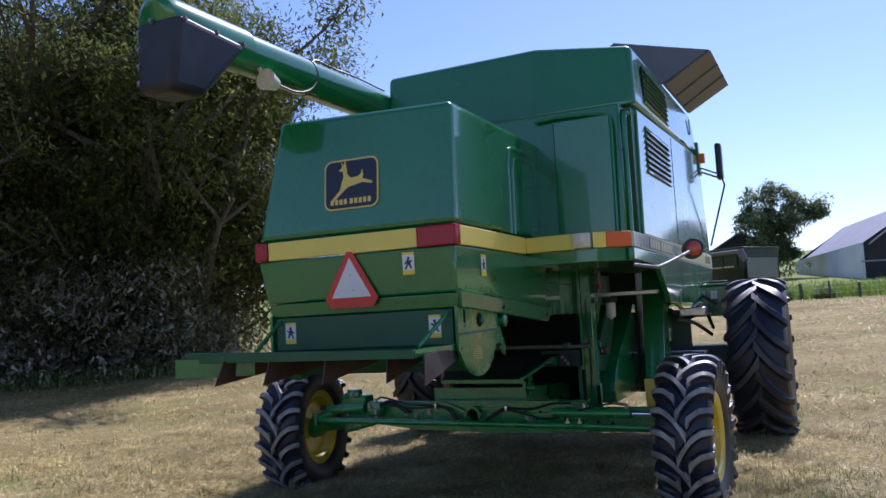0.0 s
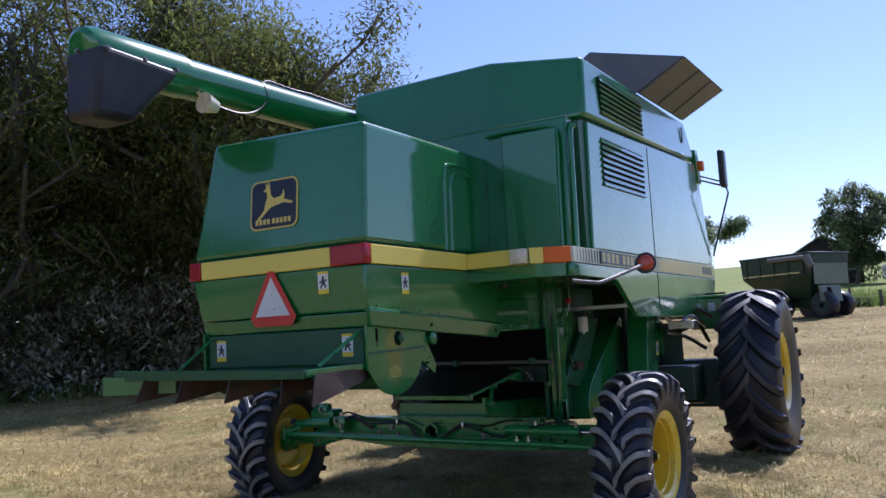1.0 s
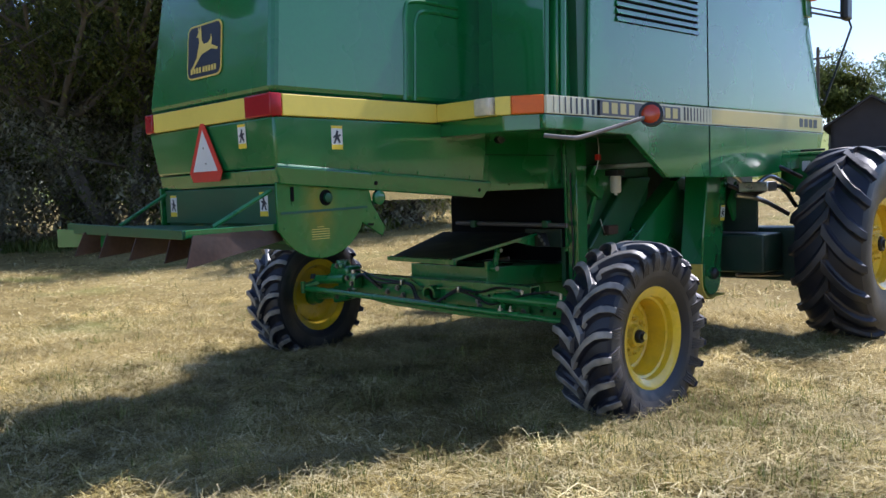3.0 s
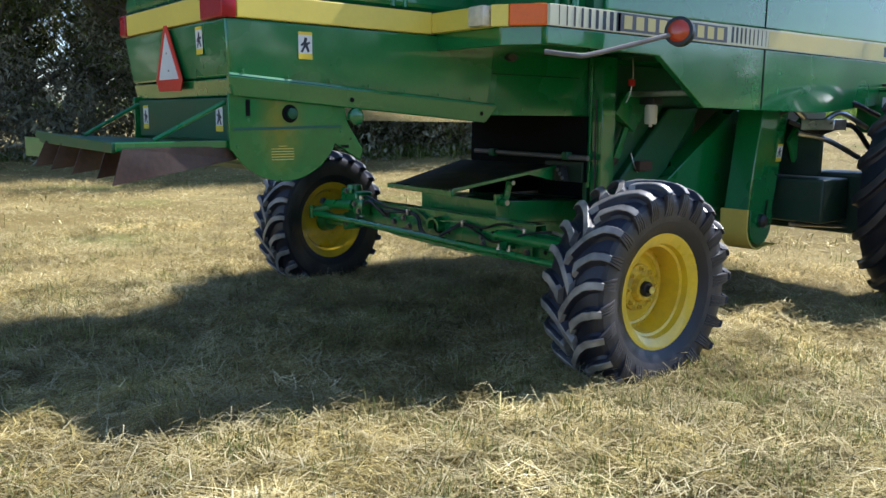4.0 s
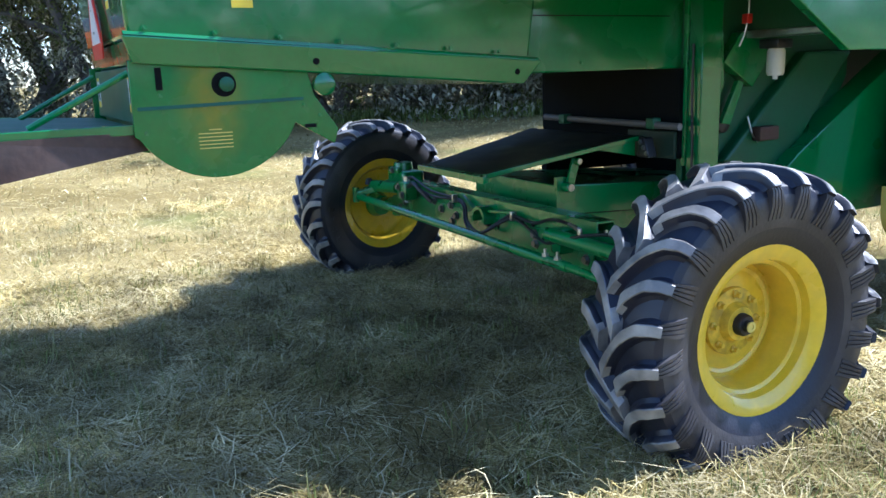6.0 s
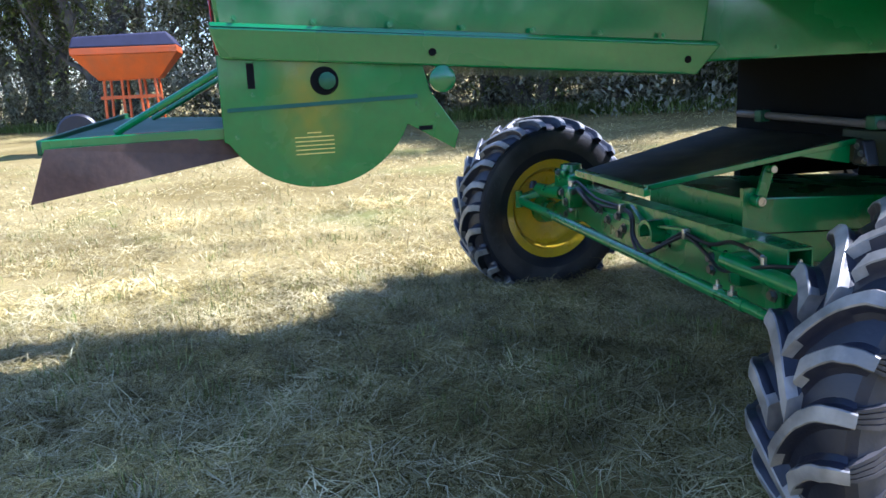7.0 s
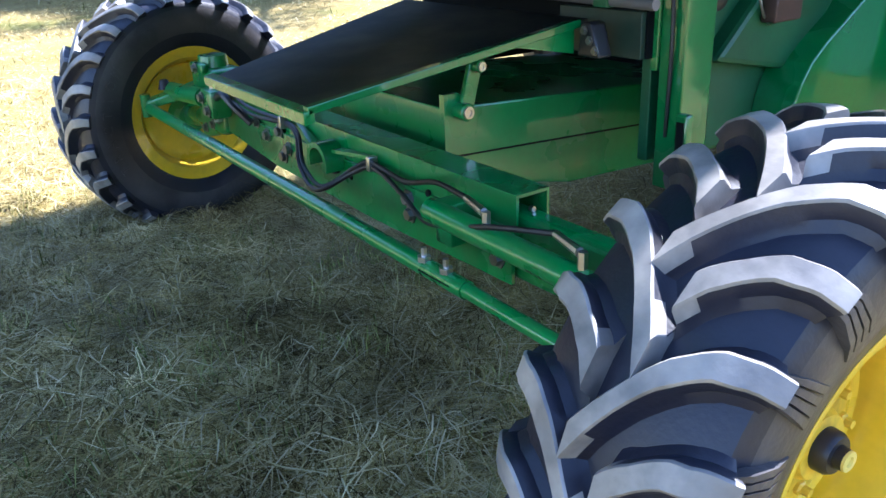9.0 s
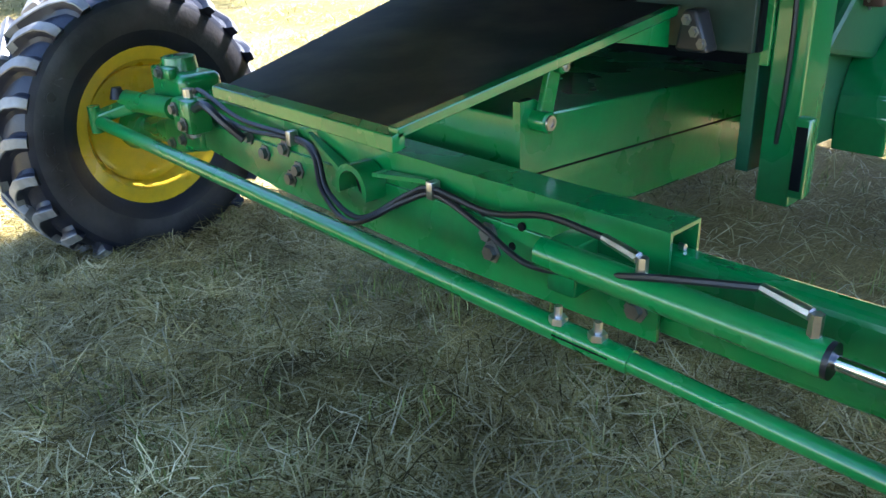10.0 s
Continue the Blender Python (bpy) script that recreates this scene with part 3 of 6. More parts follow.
# stripe round the rear
part("rear_stripe", B(box, -3.32, -2.16, 4.895, 4.93, 1.958, 2.084, 0.006), STRIPE, combine, "yellow stripe round the body")
part("side_stripe", B(box, -1.93, -1.885, 4.97, 6.24, 1.958, 2.084, 0.006), STRIPE, combine, "yellow stripe round the body")
part("ledge_stripe", B(box, -1.885, -1.385, 6.235, 6.30, 1.962, 2.080, 0.006), STRIPE, combine, "yellow stripe round the body")
part("stripe_seam", B(box, -3.425, -1.89, 4.90, 6.3, 2.0835, 2.0875), BLACK, combine)
part("tail_lamp", B(box, -3.43, -3.322, 4.885, 4.95, 1.956, 2.086, 0.012), RED_LENS, combine, "red tail lamp")
part("tail_lamp", B(box, -2.158, -1.882, 4.885, 4.968, 1.954, 2.088, 0.012), RED_LENS, combine, "red tail lamp round the corner")
# lower hood
straw_hood = part("straw_hood", B(hexa, [(-3.36, 4.93, 1.66), (-1.91, 4.93, 1.66), (-1.91, 6.74, 1.52), (-3.36, 6.74, 1.52), (-3.42, 4.91, 1.956), (-1.90, 4.91, 1.956), (-1.90, 6.80, 1.956), (-3.42, 6.80, 1.956)], 0.015, 2), GREEN, combine, "green lower straw hood")
part("hood_tail", B(hexa, [(-3.345, 4.95, 1.562), (-1.915, 4.95, 1.562), (-1.915, 6.70, 1.43), (-3.345, 6.70, 1.43), (-3.355, 4.935, 1.655), (-1.913, 4.935, 1.655), (-1.913, 6.74, 1.525), (-3.355, 6.74, 1.525)], 0.008), GREEN, straw_hood)
skirt = part("hood_skirt", B(hexa, [(-1.91, 4.935, 1.562), (-1.888, 4.935, 1.562), (-1.888, 6.70, 1.428), (-1.91, 6.70, 1.428), (-1.91, 4.905, 1.668), (-1.872, 4.905, 1.668), (-1.872, 6.80, 1.538), (-1.91, 6.80, 1.538)], 0.008), GREEN, combine, "folded green sheet skirt with bolts")
part("skirt_lip", B(hexa, [(-1.892, 4.91, 1.668), (-1.872, 4.91, 1.668), (-1.872, 6.78, 1.536), (-1.892, 6.78, 1.536), (-1.892, 4.91, 1.682), (-1.880, 4.91, 1.682), (-1.880, 6.78, 1.550), (-1.892, 6.78, 1.550)], 0.003), GREEN, skirt)
bolts(skirt, [(-1.880, 4.99 + 0.26 * k, 1.690 - 0.0184 * k) for k in range(7)], 0, 0.65, "painted")
part("bolt_hole", B(rod, (-1.886, 5.655, 1.555), (-1.8775, 5.655, 1.555), 0.014), DARK, skirt)
part("bolt_hole", B(rod, (-1.890, 6.655, 1.487), (-1.8775, 6.655, 1.487), 0.014), DARK, skirt)
# slow-vehicle triangle
smv = plate("slow_vehicle_sign", straw_hood, RED, (-2.665, 4.905, 1.735), (1, 0, 0), (0, -0.03, 1), [(x * 0.98, y) for x, y in ((-0.165, -0.135), (-0.205, -0.075), (-0.022, 0.235), (0.022, 0.235), (0.205, -0.075), (0.165, -0.135))], 0.006, "red-bordered white slow vehicle triangle")
plate("sign_field", smv, WHITE, (-2.665, 4.899, 1.735), (1, 0, 0), (0, -0.03, 1), [(-0.15, -0.068), (0.15, -0.068), (0, 0.195)], 0.002)
for u, v in ((0.0, 0.08), (0.02, -0.02)):
    part("rivet", B(rod, (-2.665 + u, 4.890, 1.735 + v), (-2.665 + u, 4.896, 1.735 + v), 0.006), STEEL, smv)
warning_decal(straw_hood, (-2.235, 4.9125, 1.86), (1, 0, 0), (0, -0.03, 1))
warning_decal(straw_hood, (-1.9005, 5.37, 1.84), (0, 1, 0), (0, 0, 1))

# shelf under the tank and its lamps
part("tank_shelf", B(prism, [(-1.92, 6.29), (-1.34, 6.29), (-1.13, 6.45), (-1.13, 7.2), (-1.92, 7.2)], "z", 1.86, 2.079, 0.008), GREEN, combine, "green shelf below the grain tank")
part("ledge_stripe", B(hexa, [(-1.36, 6.235, 1.962), (-1.27, 6.285, 1.962), (-1.30, 6.33, 1.962), (-1.36, 6.30, 1.962), (-1.36, 6.235, 2.080), (-1.27, 6.285, 2.080), (-1.30, 6.33, 2.080), (-1.36, 6.30, 2.080)], 0.004), STRIPE, combine, "yellow stripe round the body")
part("work_lamp", B(box, -1.505, -1.375, 6.19, 6.29, 1.964, 2.078, 0.012), CLEAR_LENS, combine, "clear rectangular rear lamp")
part("marker_lamp", B(hexa, [(-1.265, 6.285, 1.962), (-1.105, 6.42, 1.962), (-1.13, 6.47, 1.962), (-1.31, 6.32, 1.962), (-1.265, 6.285, 2.082), (-1.105, 6.42, 2.082), (-1.13, 6.47, 2.082), (-1.31, 6.32, 2.082)], 0.01), AMBER, combine, "amber corner marker lamp")
# engine bay and tank
part("engine_bay", B(hexa, [(-3.40, 6.70, 2.08), (-1.19, 6.70, 2.08), (-1.19, 6.98, 2.08), (-3.40, 6.98, 2.08), (-3.40, 6.76, 3.16), (-1.20, 6.76, 3.16), (-1.19, 6.99, 3.16), (-3.40, 6.99, 3.16)], 0.02), GREEN, combine, "green engine bay wall")
door = part("engine_door", B(box, -1.74, -1.27, 6.675, 6.72, 2.10, 3.06, 0.012, 2), GREEN, combine, "green engine access door with a rounded rim")
part("door_rim", B(tube, smooth_path([(-1.262, 6.668, 2.10), (-1.262, 6.69, 2.6), (-1.264, 6.71, 2.98), (-1.30, 6.718, 3.06), (-1.40, 6.718, 3.085), (-1.70, 6.718, 3.10), (-1.90, 6.715, 3.09)]), 0.016, 8), GREEN, door)
part("corner_post", B(tube, smooth_path([(-1.165, 6.72, 2.09), (-1.165, 6.74, 2.6), (-1.165, 6.76, 3.02), (-1.14, 6.80, 3.07)]), 0.022, 10), GREEN, combine, "rounded green corner tube")
# Filler block in darkened green stands for the shade in the gap.
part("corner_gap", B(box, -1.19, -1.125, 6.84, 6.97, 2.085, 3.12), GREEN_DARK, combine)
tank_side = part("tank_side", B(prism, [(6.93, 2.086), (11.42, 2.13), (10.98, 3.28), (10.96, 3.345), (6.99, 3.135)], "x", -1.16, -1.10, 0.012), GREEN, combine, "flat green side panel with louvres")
part("tank_core", B(prism, [(6.99, 2.08), (11.2, 2.12), (10.7, 3.36), (6.99, 3.2)], "x", -3.45, -1.165), GREEN_DARK, combine, "green machine body in a darkened tone")
# Out-of-view far side, mirrored from the near one to cast its shadow.
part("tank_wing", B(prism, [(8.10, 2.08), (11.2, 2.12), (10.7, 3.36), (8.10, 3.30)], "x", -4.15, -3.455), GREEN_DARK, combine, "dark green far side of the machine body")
part("far_skirt", B(prism, [(8.12, 2.076), (8.4, 1.56), (9.70, 1.515), (11.28, 1.63), (11.4, 2.076)], "x", -4.16, -4.11, 0.006), GREEN, combine, "green lower side panel cut away over the wheel")
def tank_shell(bm):
    """The tank's upper casing: its roof is highest a third of the way in and falls to both sides."""
    low = [(-3.42, 6.93, 3.165), (-2.0, 6.93, 3.165), (-1.096, 6.93, 3.165)]
    top = [(-3.40, 6.99, 3.80), (-1.95, 7.00, 3.815), (-1.12, 7.03, 3.700)]
    front_low = [(-3.75, 10.93, 3.375), (-2.0, 10.93, 3.375), (-1.096, 10.93, 3.375)]
    front_top = [(-3.75, 10.55, 3.84), (-1.95, 10.55, 3.88), (-1.12, 10.55, 3.815)]
    rows = [[bm.verts.new(p) for p in q] for q in (low, top, front_top, front_low)]
    fs = [bm.faces.new((a[i], a[i + 1], b[i + 1], b[i])) for a, b in zip(rows, rows[1:] + rows[:1]) for i in range(2)]
    fs += [bm.faces.new([q[0] for q in rows]), bm.faces.new([q[2] for q in rows])]
    bmesh.ops.recalc_face_normals(bm, faces=fs)
    bmesh.ops.bevel(bm, geom=[e for e in bm.edges if e.calc_face_angle(0) > 0.5], offset=0.045, segments=3, affect="EDGES", profile=0.5)


tank = part("grain_tank", B(tank_shell), GREEN, combine, "green grain tank with an open top")


def louvres(parent, z0, z1, y0, y1, slope, count):
    """A near-black sheet for the shade behind the slats, and sloping slats in front."""
    part("louvre_field", B(hexa, [(-1.11, y0, z0), (-1.0975, y0, z0), (-1.0975, y1, z0 + slope), (-1.11, y1, z0 + slope), (-1.11, y0, z1), (-1.0975, y0, z1), (-1.0975, y1, z1 + slope), (-1.11, y1, z1 + slope)]), DARK, parent)
    step = (z1 - z0) / count
    for i in range(count):
        z = z0 + step * (i + 0.5)
        b, t = z - step * 0.42, z + step * 0.24
        part("louvre_slat", B(hexa, [(-1.0975, y0, b), (-1.0800, y0, b), (-1.0800, y1, b + slope), (-1.0975, y1, b + slope), (-1.0975, y0, t), (-1.0925, y0, t), (-1.0925, y1, t + slope), (-1.0975, y1, t + slope)]), GREEN, parent)


louvres(tank, 3.27, 3.60, 7.37, 8.62, 0.025, 7)
louvres(tank_side, 2.64, 3.055, 7.30, 8.56, 0.03, 8)
part("panel_seam", B(box, -1.104, -1.0975, 8.735, 8.75, 2.10, 3.20), DARK, tank_side)
side_skirt = part("side_skirt", B(prism, [(6.41, 1.956), (6.41, 1.865), (7.46, 1.85), (8.0, 1.535), (9.70, 1.515), (11.28, 1.63), (11.45, 1.956)], "x", -1.14, -1.092, 0.006), GREEN, combine, "green lower side panel cut away over the wheel")
part("panel_seam", B(box, -1.096, -1.0895, 8.735, 8.75, 1.54, 1.955), DARK, side_skirt)
decal = part("side_decal", B(prism, [(6.425, 1.962), (11.44, 1.962), (11.42, 2.125), (6.425, 2.078)], "x", -1.14, -1.088, 0.003), PALE, combine, "pale yellow side stripe with black bars")
plate("name_field", decal, NAME_FIELD, (-1.0865, 7.62, 2.025), (0, 1, 0), (0, 0, 1), rect(1.20, 0.105), 0.001)
for k in range(9):
    plate("stripe_bar", decal, DECAL_BLACK, (-1.0865, 6.50 + 0.066 * k, 2.022), (0, 1, 0), (0, 0, 1), rect(0.006 + 0.004 * k, 0.105), 0.001)
    plate("stripe_bar", decal, DECAL_BLACK, (-1.0865, 8.74 - 0.056 * k, 2.032), (0, 1, 0), (0, 0, 1), rect(0.004 + 0.003 * k, 0.105), 0.001)
for k in range(9):
    plate("name_bar", decal, STRIPE_FADED, (-1.0855, 7.12 + 0.118 * k + (0.07 if k > 3 else 0), 2.027), (0, 1, 0), (0, 0, 1), rect(0.078, 0.078), 0.001)
plate("faded_field", decal, STRIPE_FADED, (-1.0875, 10.08, 2.03), (0, 1, 0), (0, 0, 1), [(-1.3, -0.058), (1.3, -0.058), (1.3, 0.08), (-1.3, 0.058)], 0.0008)
for k in range(4):
    plate("model_bar", decal, DECAL_BLACK, (-1.0865, 10.80 + 0.13 * k, 2.045), (0, 1, 0), (0, 0, 1), rect(0.10, 0.085), 0.001)
part("side_mark", B(box, -1.102, -1.092, 10.30, 10.36, 3.52, 3.70, 0.004), BLACK, tank)
# tank flaps
flap = part("tank_flap", B(hexa, [(-1.12, 8.65, 3.74), (-1.09, 8.65, 3.73), (-1.09, 10.42, 3.80), (-1.12, 10.42, 3.81), (-0.67, 8.72, 4.04), (-0.64, 8.72, 4.02), (-0.64, 10.6, 4.11), (-0.67, 10.6, 4.13)]), GREY_SHEET, combine, "grey sheet-metal grain tank flap propped open")
for f in (0.33, 0.66):
    y = 8.68 + 1.84 * f
    part("flap_rib", B(hexa, [(-1.088, y, 3.735 + 0.07 * f), (-1.075, y, 3.725 + 0.07 * f), (-1.075, y + 0.03, 3.725 + 0.07 * f), (-1.088, y + 0.03, 3.735 + 0.07 * f), (-0.645, y + 0.06, 4.025 + 0.09 * f), (-0.632, y + 0.06, 4.01 + 0.09 * f), (-0.632, y + 0.09, 4.01 + 0.09 * f), (-0.645, y + 0.09, 4.025 + 0.09 * f)]), GREY_SHEET, flap)
part("tank_flap", B(hexa, [(-1.62, 8.62, 3.76), (-1.12, 8.62, 3.74), (-1.12, 8.65, 3.74), (-1.62, 8.65, 3.76), (-1.60, 8.70, 4.28), (-0.66, 8.70, 4.03), (-0.66, 8.73, 4.03), (-1.60, 8.73, 4.28)]), GREY_SHEET, combine, "grey sheet-metal grain tank flap propped open")
part("tank_flap", B(hexa, [(-1.80, 8.58, 3.77), (-1.60, 8.58, 3.76), (-1.60, 8.61, 3.76), (-1.80, 8.61, 3.77), (-1.86, 8.62, 4.06), (-1.59, 8.70, 4.28), (-1.59, 8.73, 4.28), (-1.86, 8.65, 4.06)]), GREY_SHEET, combine, "grey sheet-metal grain tank flap propped open")
# front corner: marker lamp, mirror on its arm, side lamp on its arm
bracket = part("mirror_bracket", B(prism, [(10.93, 3.12), (11.10, 3.12), (11.00, 3.52), (10.86, 3.52)], "x", -1.14, -1.08, 0.006), GREEN, combine, "green corner bracket")
part("marker_lamp", B(box, -1.10, -1.03, 11.0, 11.10, 3.28, 3.40, 0.01), AMBER, bracket, "amber marker lamp")
arm = part("mirror_arm", B(tube, [(-1.10, 11.02, 3.17), (-0.89, 11.61, 3.13), (-0.87, 11.63, 3.05), (-1.08, 11.42, 2.25)], 0.012, 8), BLACK, combine, "thin black mirror arm")
part("mirror_brace", B(rod, (-1.10, 11.0, 3.22), (-0.89, 11.61, 3.18), 0.010), BLACK, arm)
part("mirror", B(box, -0.95, -0.87, 11.50, 11.68, 3.12, 3.60, 0.03, 3), BLACK, combine, "tall black wing mirror")
arm = part("lamp_arm", B(tube, smooth_path([(-1.10, 6.40, 1.82), (-0.98, 6.50, 1.80), (-0.93, 6.62, 1.81), (-0.78, 7.10, 1.93)], 4), 0.014, 8), GREY_SHEET, combine, "bent dull grey lamp arm")
LAMP, AIM = Vector((-0.77, 7.19, 1.955)), Vector((0.35, -0.93, 0.05)).normalized()
lamp = part("side_lamp", B(tube, [LAMP - AIM * 0.045, LAMP - AIM * 0.04, LAMP - AIM * 0.005, LAMP + AIM * 0.03, LAMP + AIM * 0.032], lambda f: 0.082 if 0.2 < f < 0.9 else 0.07, 24), BLACK, combine, "round black side lamp with an orange lens")
part("lens", B(tube, [LAMP + AIM * 0.03, LAMP + AIM * 0.04, LAMP + AIM * 0.05, LAMP + AIM * 0.054], lambda f: 0.064 - 0.045 * f * f, 20), LAMP_ORANGE, lamp, "orange lens")
part("lens", B(tube, [LAMP - AIM * 0.043, LAMP - AIM * 0.052, LAMP - AIM * 0.058], lambda f: 0.062 - 0.04 * f * f, 20), RED_LENS, lamp, "red lens")

# unloading auger
auger = part("unloading_auger", B(tube, [(-3.55, 4.45, 3.50), (-3.55, 4.7, 3.505), (-3.55, 7.6, 3.56)], 0.155, 28), GREEN, combine, "long green unloading auger tube")
part("auger_hood", B(tube, [(-3.55, 4.115, 3.49), (-3.55, 4.13, 3.495), (-3.55, 4.16, 3.50), (-3.55, 4.5, 3.505), (-3.55, 4.92, 3.512)], lambda f: 0.168 if f > 0.4 else (0.155 if f > 0.2 else 0.12), 32), GREEN, auger, "green rounded hood over the spout")
boot = part("auger_boot", B(hexa, [(-3.72, 4.10, 3.02), (-3.42, 4.10, 3.02), (-3.42, 4.42, 3.03), (-3.72, 4.42, 3.03), (-3.735, 4.115, 3.53), (-3.368, 4.115, 3.53), (-3.368, 4.84, 3.50), (-3.735, 4.84, 3.50)], 0.06, 4), BLACK_RUBBER, auger, "black rubber auger spout")
bolts(boot, [(-3.69, 4.112, z) for z in (3.10, 3.21, 3.32, 3.43)], -90, 1.3)
bolts(boot, [(-3.368, y, 3.485) for y in (4.18, 4.48, 4.76)], 0, 1.3)
bolts(boot, [(-3.58, 4.11, 3.49)], -90, 1.3)
part("auger_lamp", B(rod, (-3.40, 5.16, 3.30), (-3.40, 5.04, 3.31), 0.05, 0.082, 18), CLEAR_LENS, auger, "round clear work lamp")
part("lamp_bracket", B(rod, (-3.44, 5.06, 3.36), (-3.44, 5.02, 3.40), 0.015), STEEL, auger)
part("auger_band", B(tube, [(-3.55, 5.73, 3.527), (-3.55, 5.75, 3.527)], 0.159, 28), GREEN_DARK, auger)
part("lamp_cable", B(tube, smooth_path([(-3.42, 5.18, 3.32), (-3.39, 5.4, 3.30), (-3.40, 5.62, 3.37), (-3.41, 5.75, 3.50), (-3.47, 5.80, 3.672), (-3.46, 6.1, 3.675), (-3.45, 6.4, 3.685), (-3.46, 7.0, 3.69)]), 0.008, 6), HOSE, auger)

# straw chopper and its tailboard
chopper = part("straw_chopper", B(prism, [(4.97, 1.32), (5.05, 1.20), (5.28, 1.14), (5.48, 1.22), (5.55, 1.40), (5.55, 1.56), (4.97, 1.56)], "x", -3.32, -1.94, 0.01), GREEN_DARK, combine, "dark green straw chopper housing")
SIDE = [(4.92, 1.575), (4.92, 1.285)] + [(5.24 + 0.36 * math.cos(radians(d)), 1.468 + 0.36 * math.sin(radians(d))) for d in range(212, 330, 5)] + [(5.56, 1.31), (5.73, 1.21), (5.75, 1.275), (5.65, 1.42), (5.61, 1.575)]
for x in (-1.935, -3.345):
    side = part("chopper_side", B(prism, SIDE, "x", x, x + 0.02, 0.004), GREEN_STREAKED, chopper, "green rounded chopper side plate")
    if x > -2:
        # Fold line: its crease shade is the darkened green of this strip.
        part("side_fold", B(hexa, [(-1.918, 4.94, 1.385), (-1.908, 4.94, 1.385), (-1.908, 5.60, 1.40), (-1.918, 5.60, 1.40), (-1.918, 4.94, 1.398), (-1.912, 4.94, 1.398), (-1.912, 5.60, 1.413), (-1.918, 5.60, 1.413)]), GREEN_DARK, side)
        part("bearing_opening", B(lathe, [(0, 0.004), (0, 0.049), (0.003, 0.046), (0.003, 0.004)], (-1.914, 5.275, 1.475), 28), DARK, side, "dark bearing opening")
        part("shaft_end", B(lathe, [(0, 0.004), (0, 0.030), (0.018, 0.029), (0.02, 0.022), (0.024, 0.012), (0.024, 0.003)], (-1.912, 5.283, 1.475), 20), GREEN_DARK, side)
        part("pivot_cap", B(lathe, [(0, 0.004), (0, 0.047), (0.025, 0.047), (0.032, 0.035), (0.032, 0.003)], (-1.912, 5.69, 1.462), 24), GREEN, side, "round green pivot cap")
        part("slot", B(box, -1.916, -1.9125, 5.015, 5.04, 1.46, 1.545), DARK, side)
        part("slot", B(box, -1.916, -1.9125, 5.60, 5.65, 1.285, 1.30), DARK, side)
        bolts(side, [(-1.915, 4.965, 1.30), (-1.915, 5.03, 1.44), (-1.915, 5.45, 1.525), (-1.915, 5.60, 1.38), (-1.915, 5.67, 1.335), (-1.915, 5.21, 1.122)], 0, 0.55, "painted")
        for k in range(6):
            plate("label_bar", side, DECAL_GOLD, (-1.9145, 5.226, 1.30 - 0.0145 * k), (0, 1, 0), (0, 0, 1), rect(0.05 if k == 0 else 0.135, 0.0042), 0.0006)
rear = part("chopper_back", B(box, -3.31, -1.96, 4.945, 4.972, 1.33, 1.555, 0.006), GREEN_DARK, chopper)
warning_decal(rear, (-3.19, 4.9445, 1.45), (1, 0, 0), (0, 0, 1), -1)
warning_decal(rear, (-2.085, 4.9445, 1.45), (1, 0, 0), (0, 0, 1), -1)
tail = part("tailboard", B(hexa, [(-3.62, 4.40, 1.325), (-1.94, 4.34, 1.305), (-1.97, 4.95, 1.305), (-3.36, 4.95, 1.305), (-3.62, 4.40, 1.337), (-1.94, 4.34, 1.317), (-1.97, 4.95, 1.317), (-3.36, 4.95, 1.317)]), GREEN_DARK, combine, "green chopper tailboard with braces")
part("tailboard_lip", B(hexa, [(-1.955, 4.34, 1.285), (-1.925, 4.34, 1.285), (-1.94, 4.95, 1.295), (-1.97, 4.95, 1.295), (-1.955, 4.34, 1.33), (-1.925, 4.34, 1.33), (-1.94, 4.95, 1.335), (-1.97, 4.95, 1.335)], 0.004), GREEN, tail)
part("tailboard_lip", B(hexa, [(-3.62, 4.385, 1.29), (-1.93, 4.325, 1.28), (-1.93, 4.345, 1.28), (-3.62, 4.405, 1.29), (-3.62, 4.385, 1.36), (-1.93, 4.325, 1.33), (-1.93, 4.345, 1.33), (-3.62, 4.405, 1.36)], 0.004), GREEN_DARK, tail)
for xa, xb in ((-1.985, -2.02), (-3.27, -3.20)):
    part("tailboard_brace", B(rod, (xa, 4.93, 1.53), (xb, 4.56, 1.335), 0.013, n=8), GREEN_OLD, tail)
for x, k, z in ((-1.965, 0.10, 1.13), (-2.22, 0.12, 1.15), (-2.55, 0.02, 1.15), (-2.9, -0.05, 1.15), (-3.2, -0.12, 1.15)):
    part("spreader_vane", B(hexa, [(x, 4.99, 1.235), (x + 0.008, 4.99, 1.235), (x + k + 0.008, 4.30, z), (x + k, 4.30, z), (x, 4.99, 1.304), (x + 0.008, 4.99, 1.304), (x + k * 0.8 + 0.008, 4.36, 1.302), (x + k * 0.8, 4.36, 1.302)]), RUST, tail, "worn rusty steel spreader vane")

part("end_vane", B(hexa, [(-3.66, 4.33, 1.20), (-3.16, 4.50, 1.20), (-3.16, 4.51, 1.20), (-3.66, 4.34, 1.20), (-3.66, 4.33, 1.322), (-3.16, 4.50, 1.304), (-3.16, 4.51, 1.304), (-3.66, 4.34, 1.322)]), GREEN, tail, "green spreader end vane")

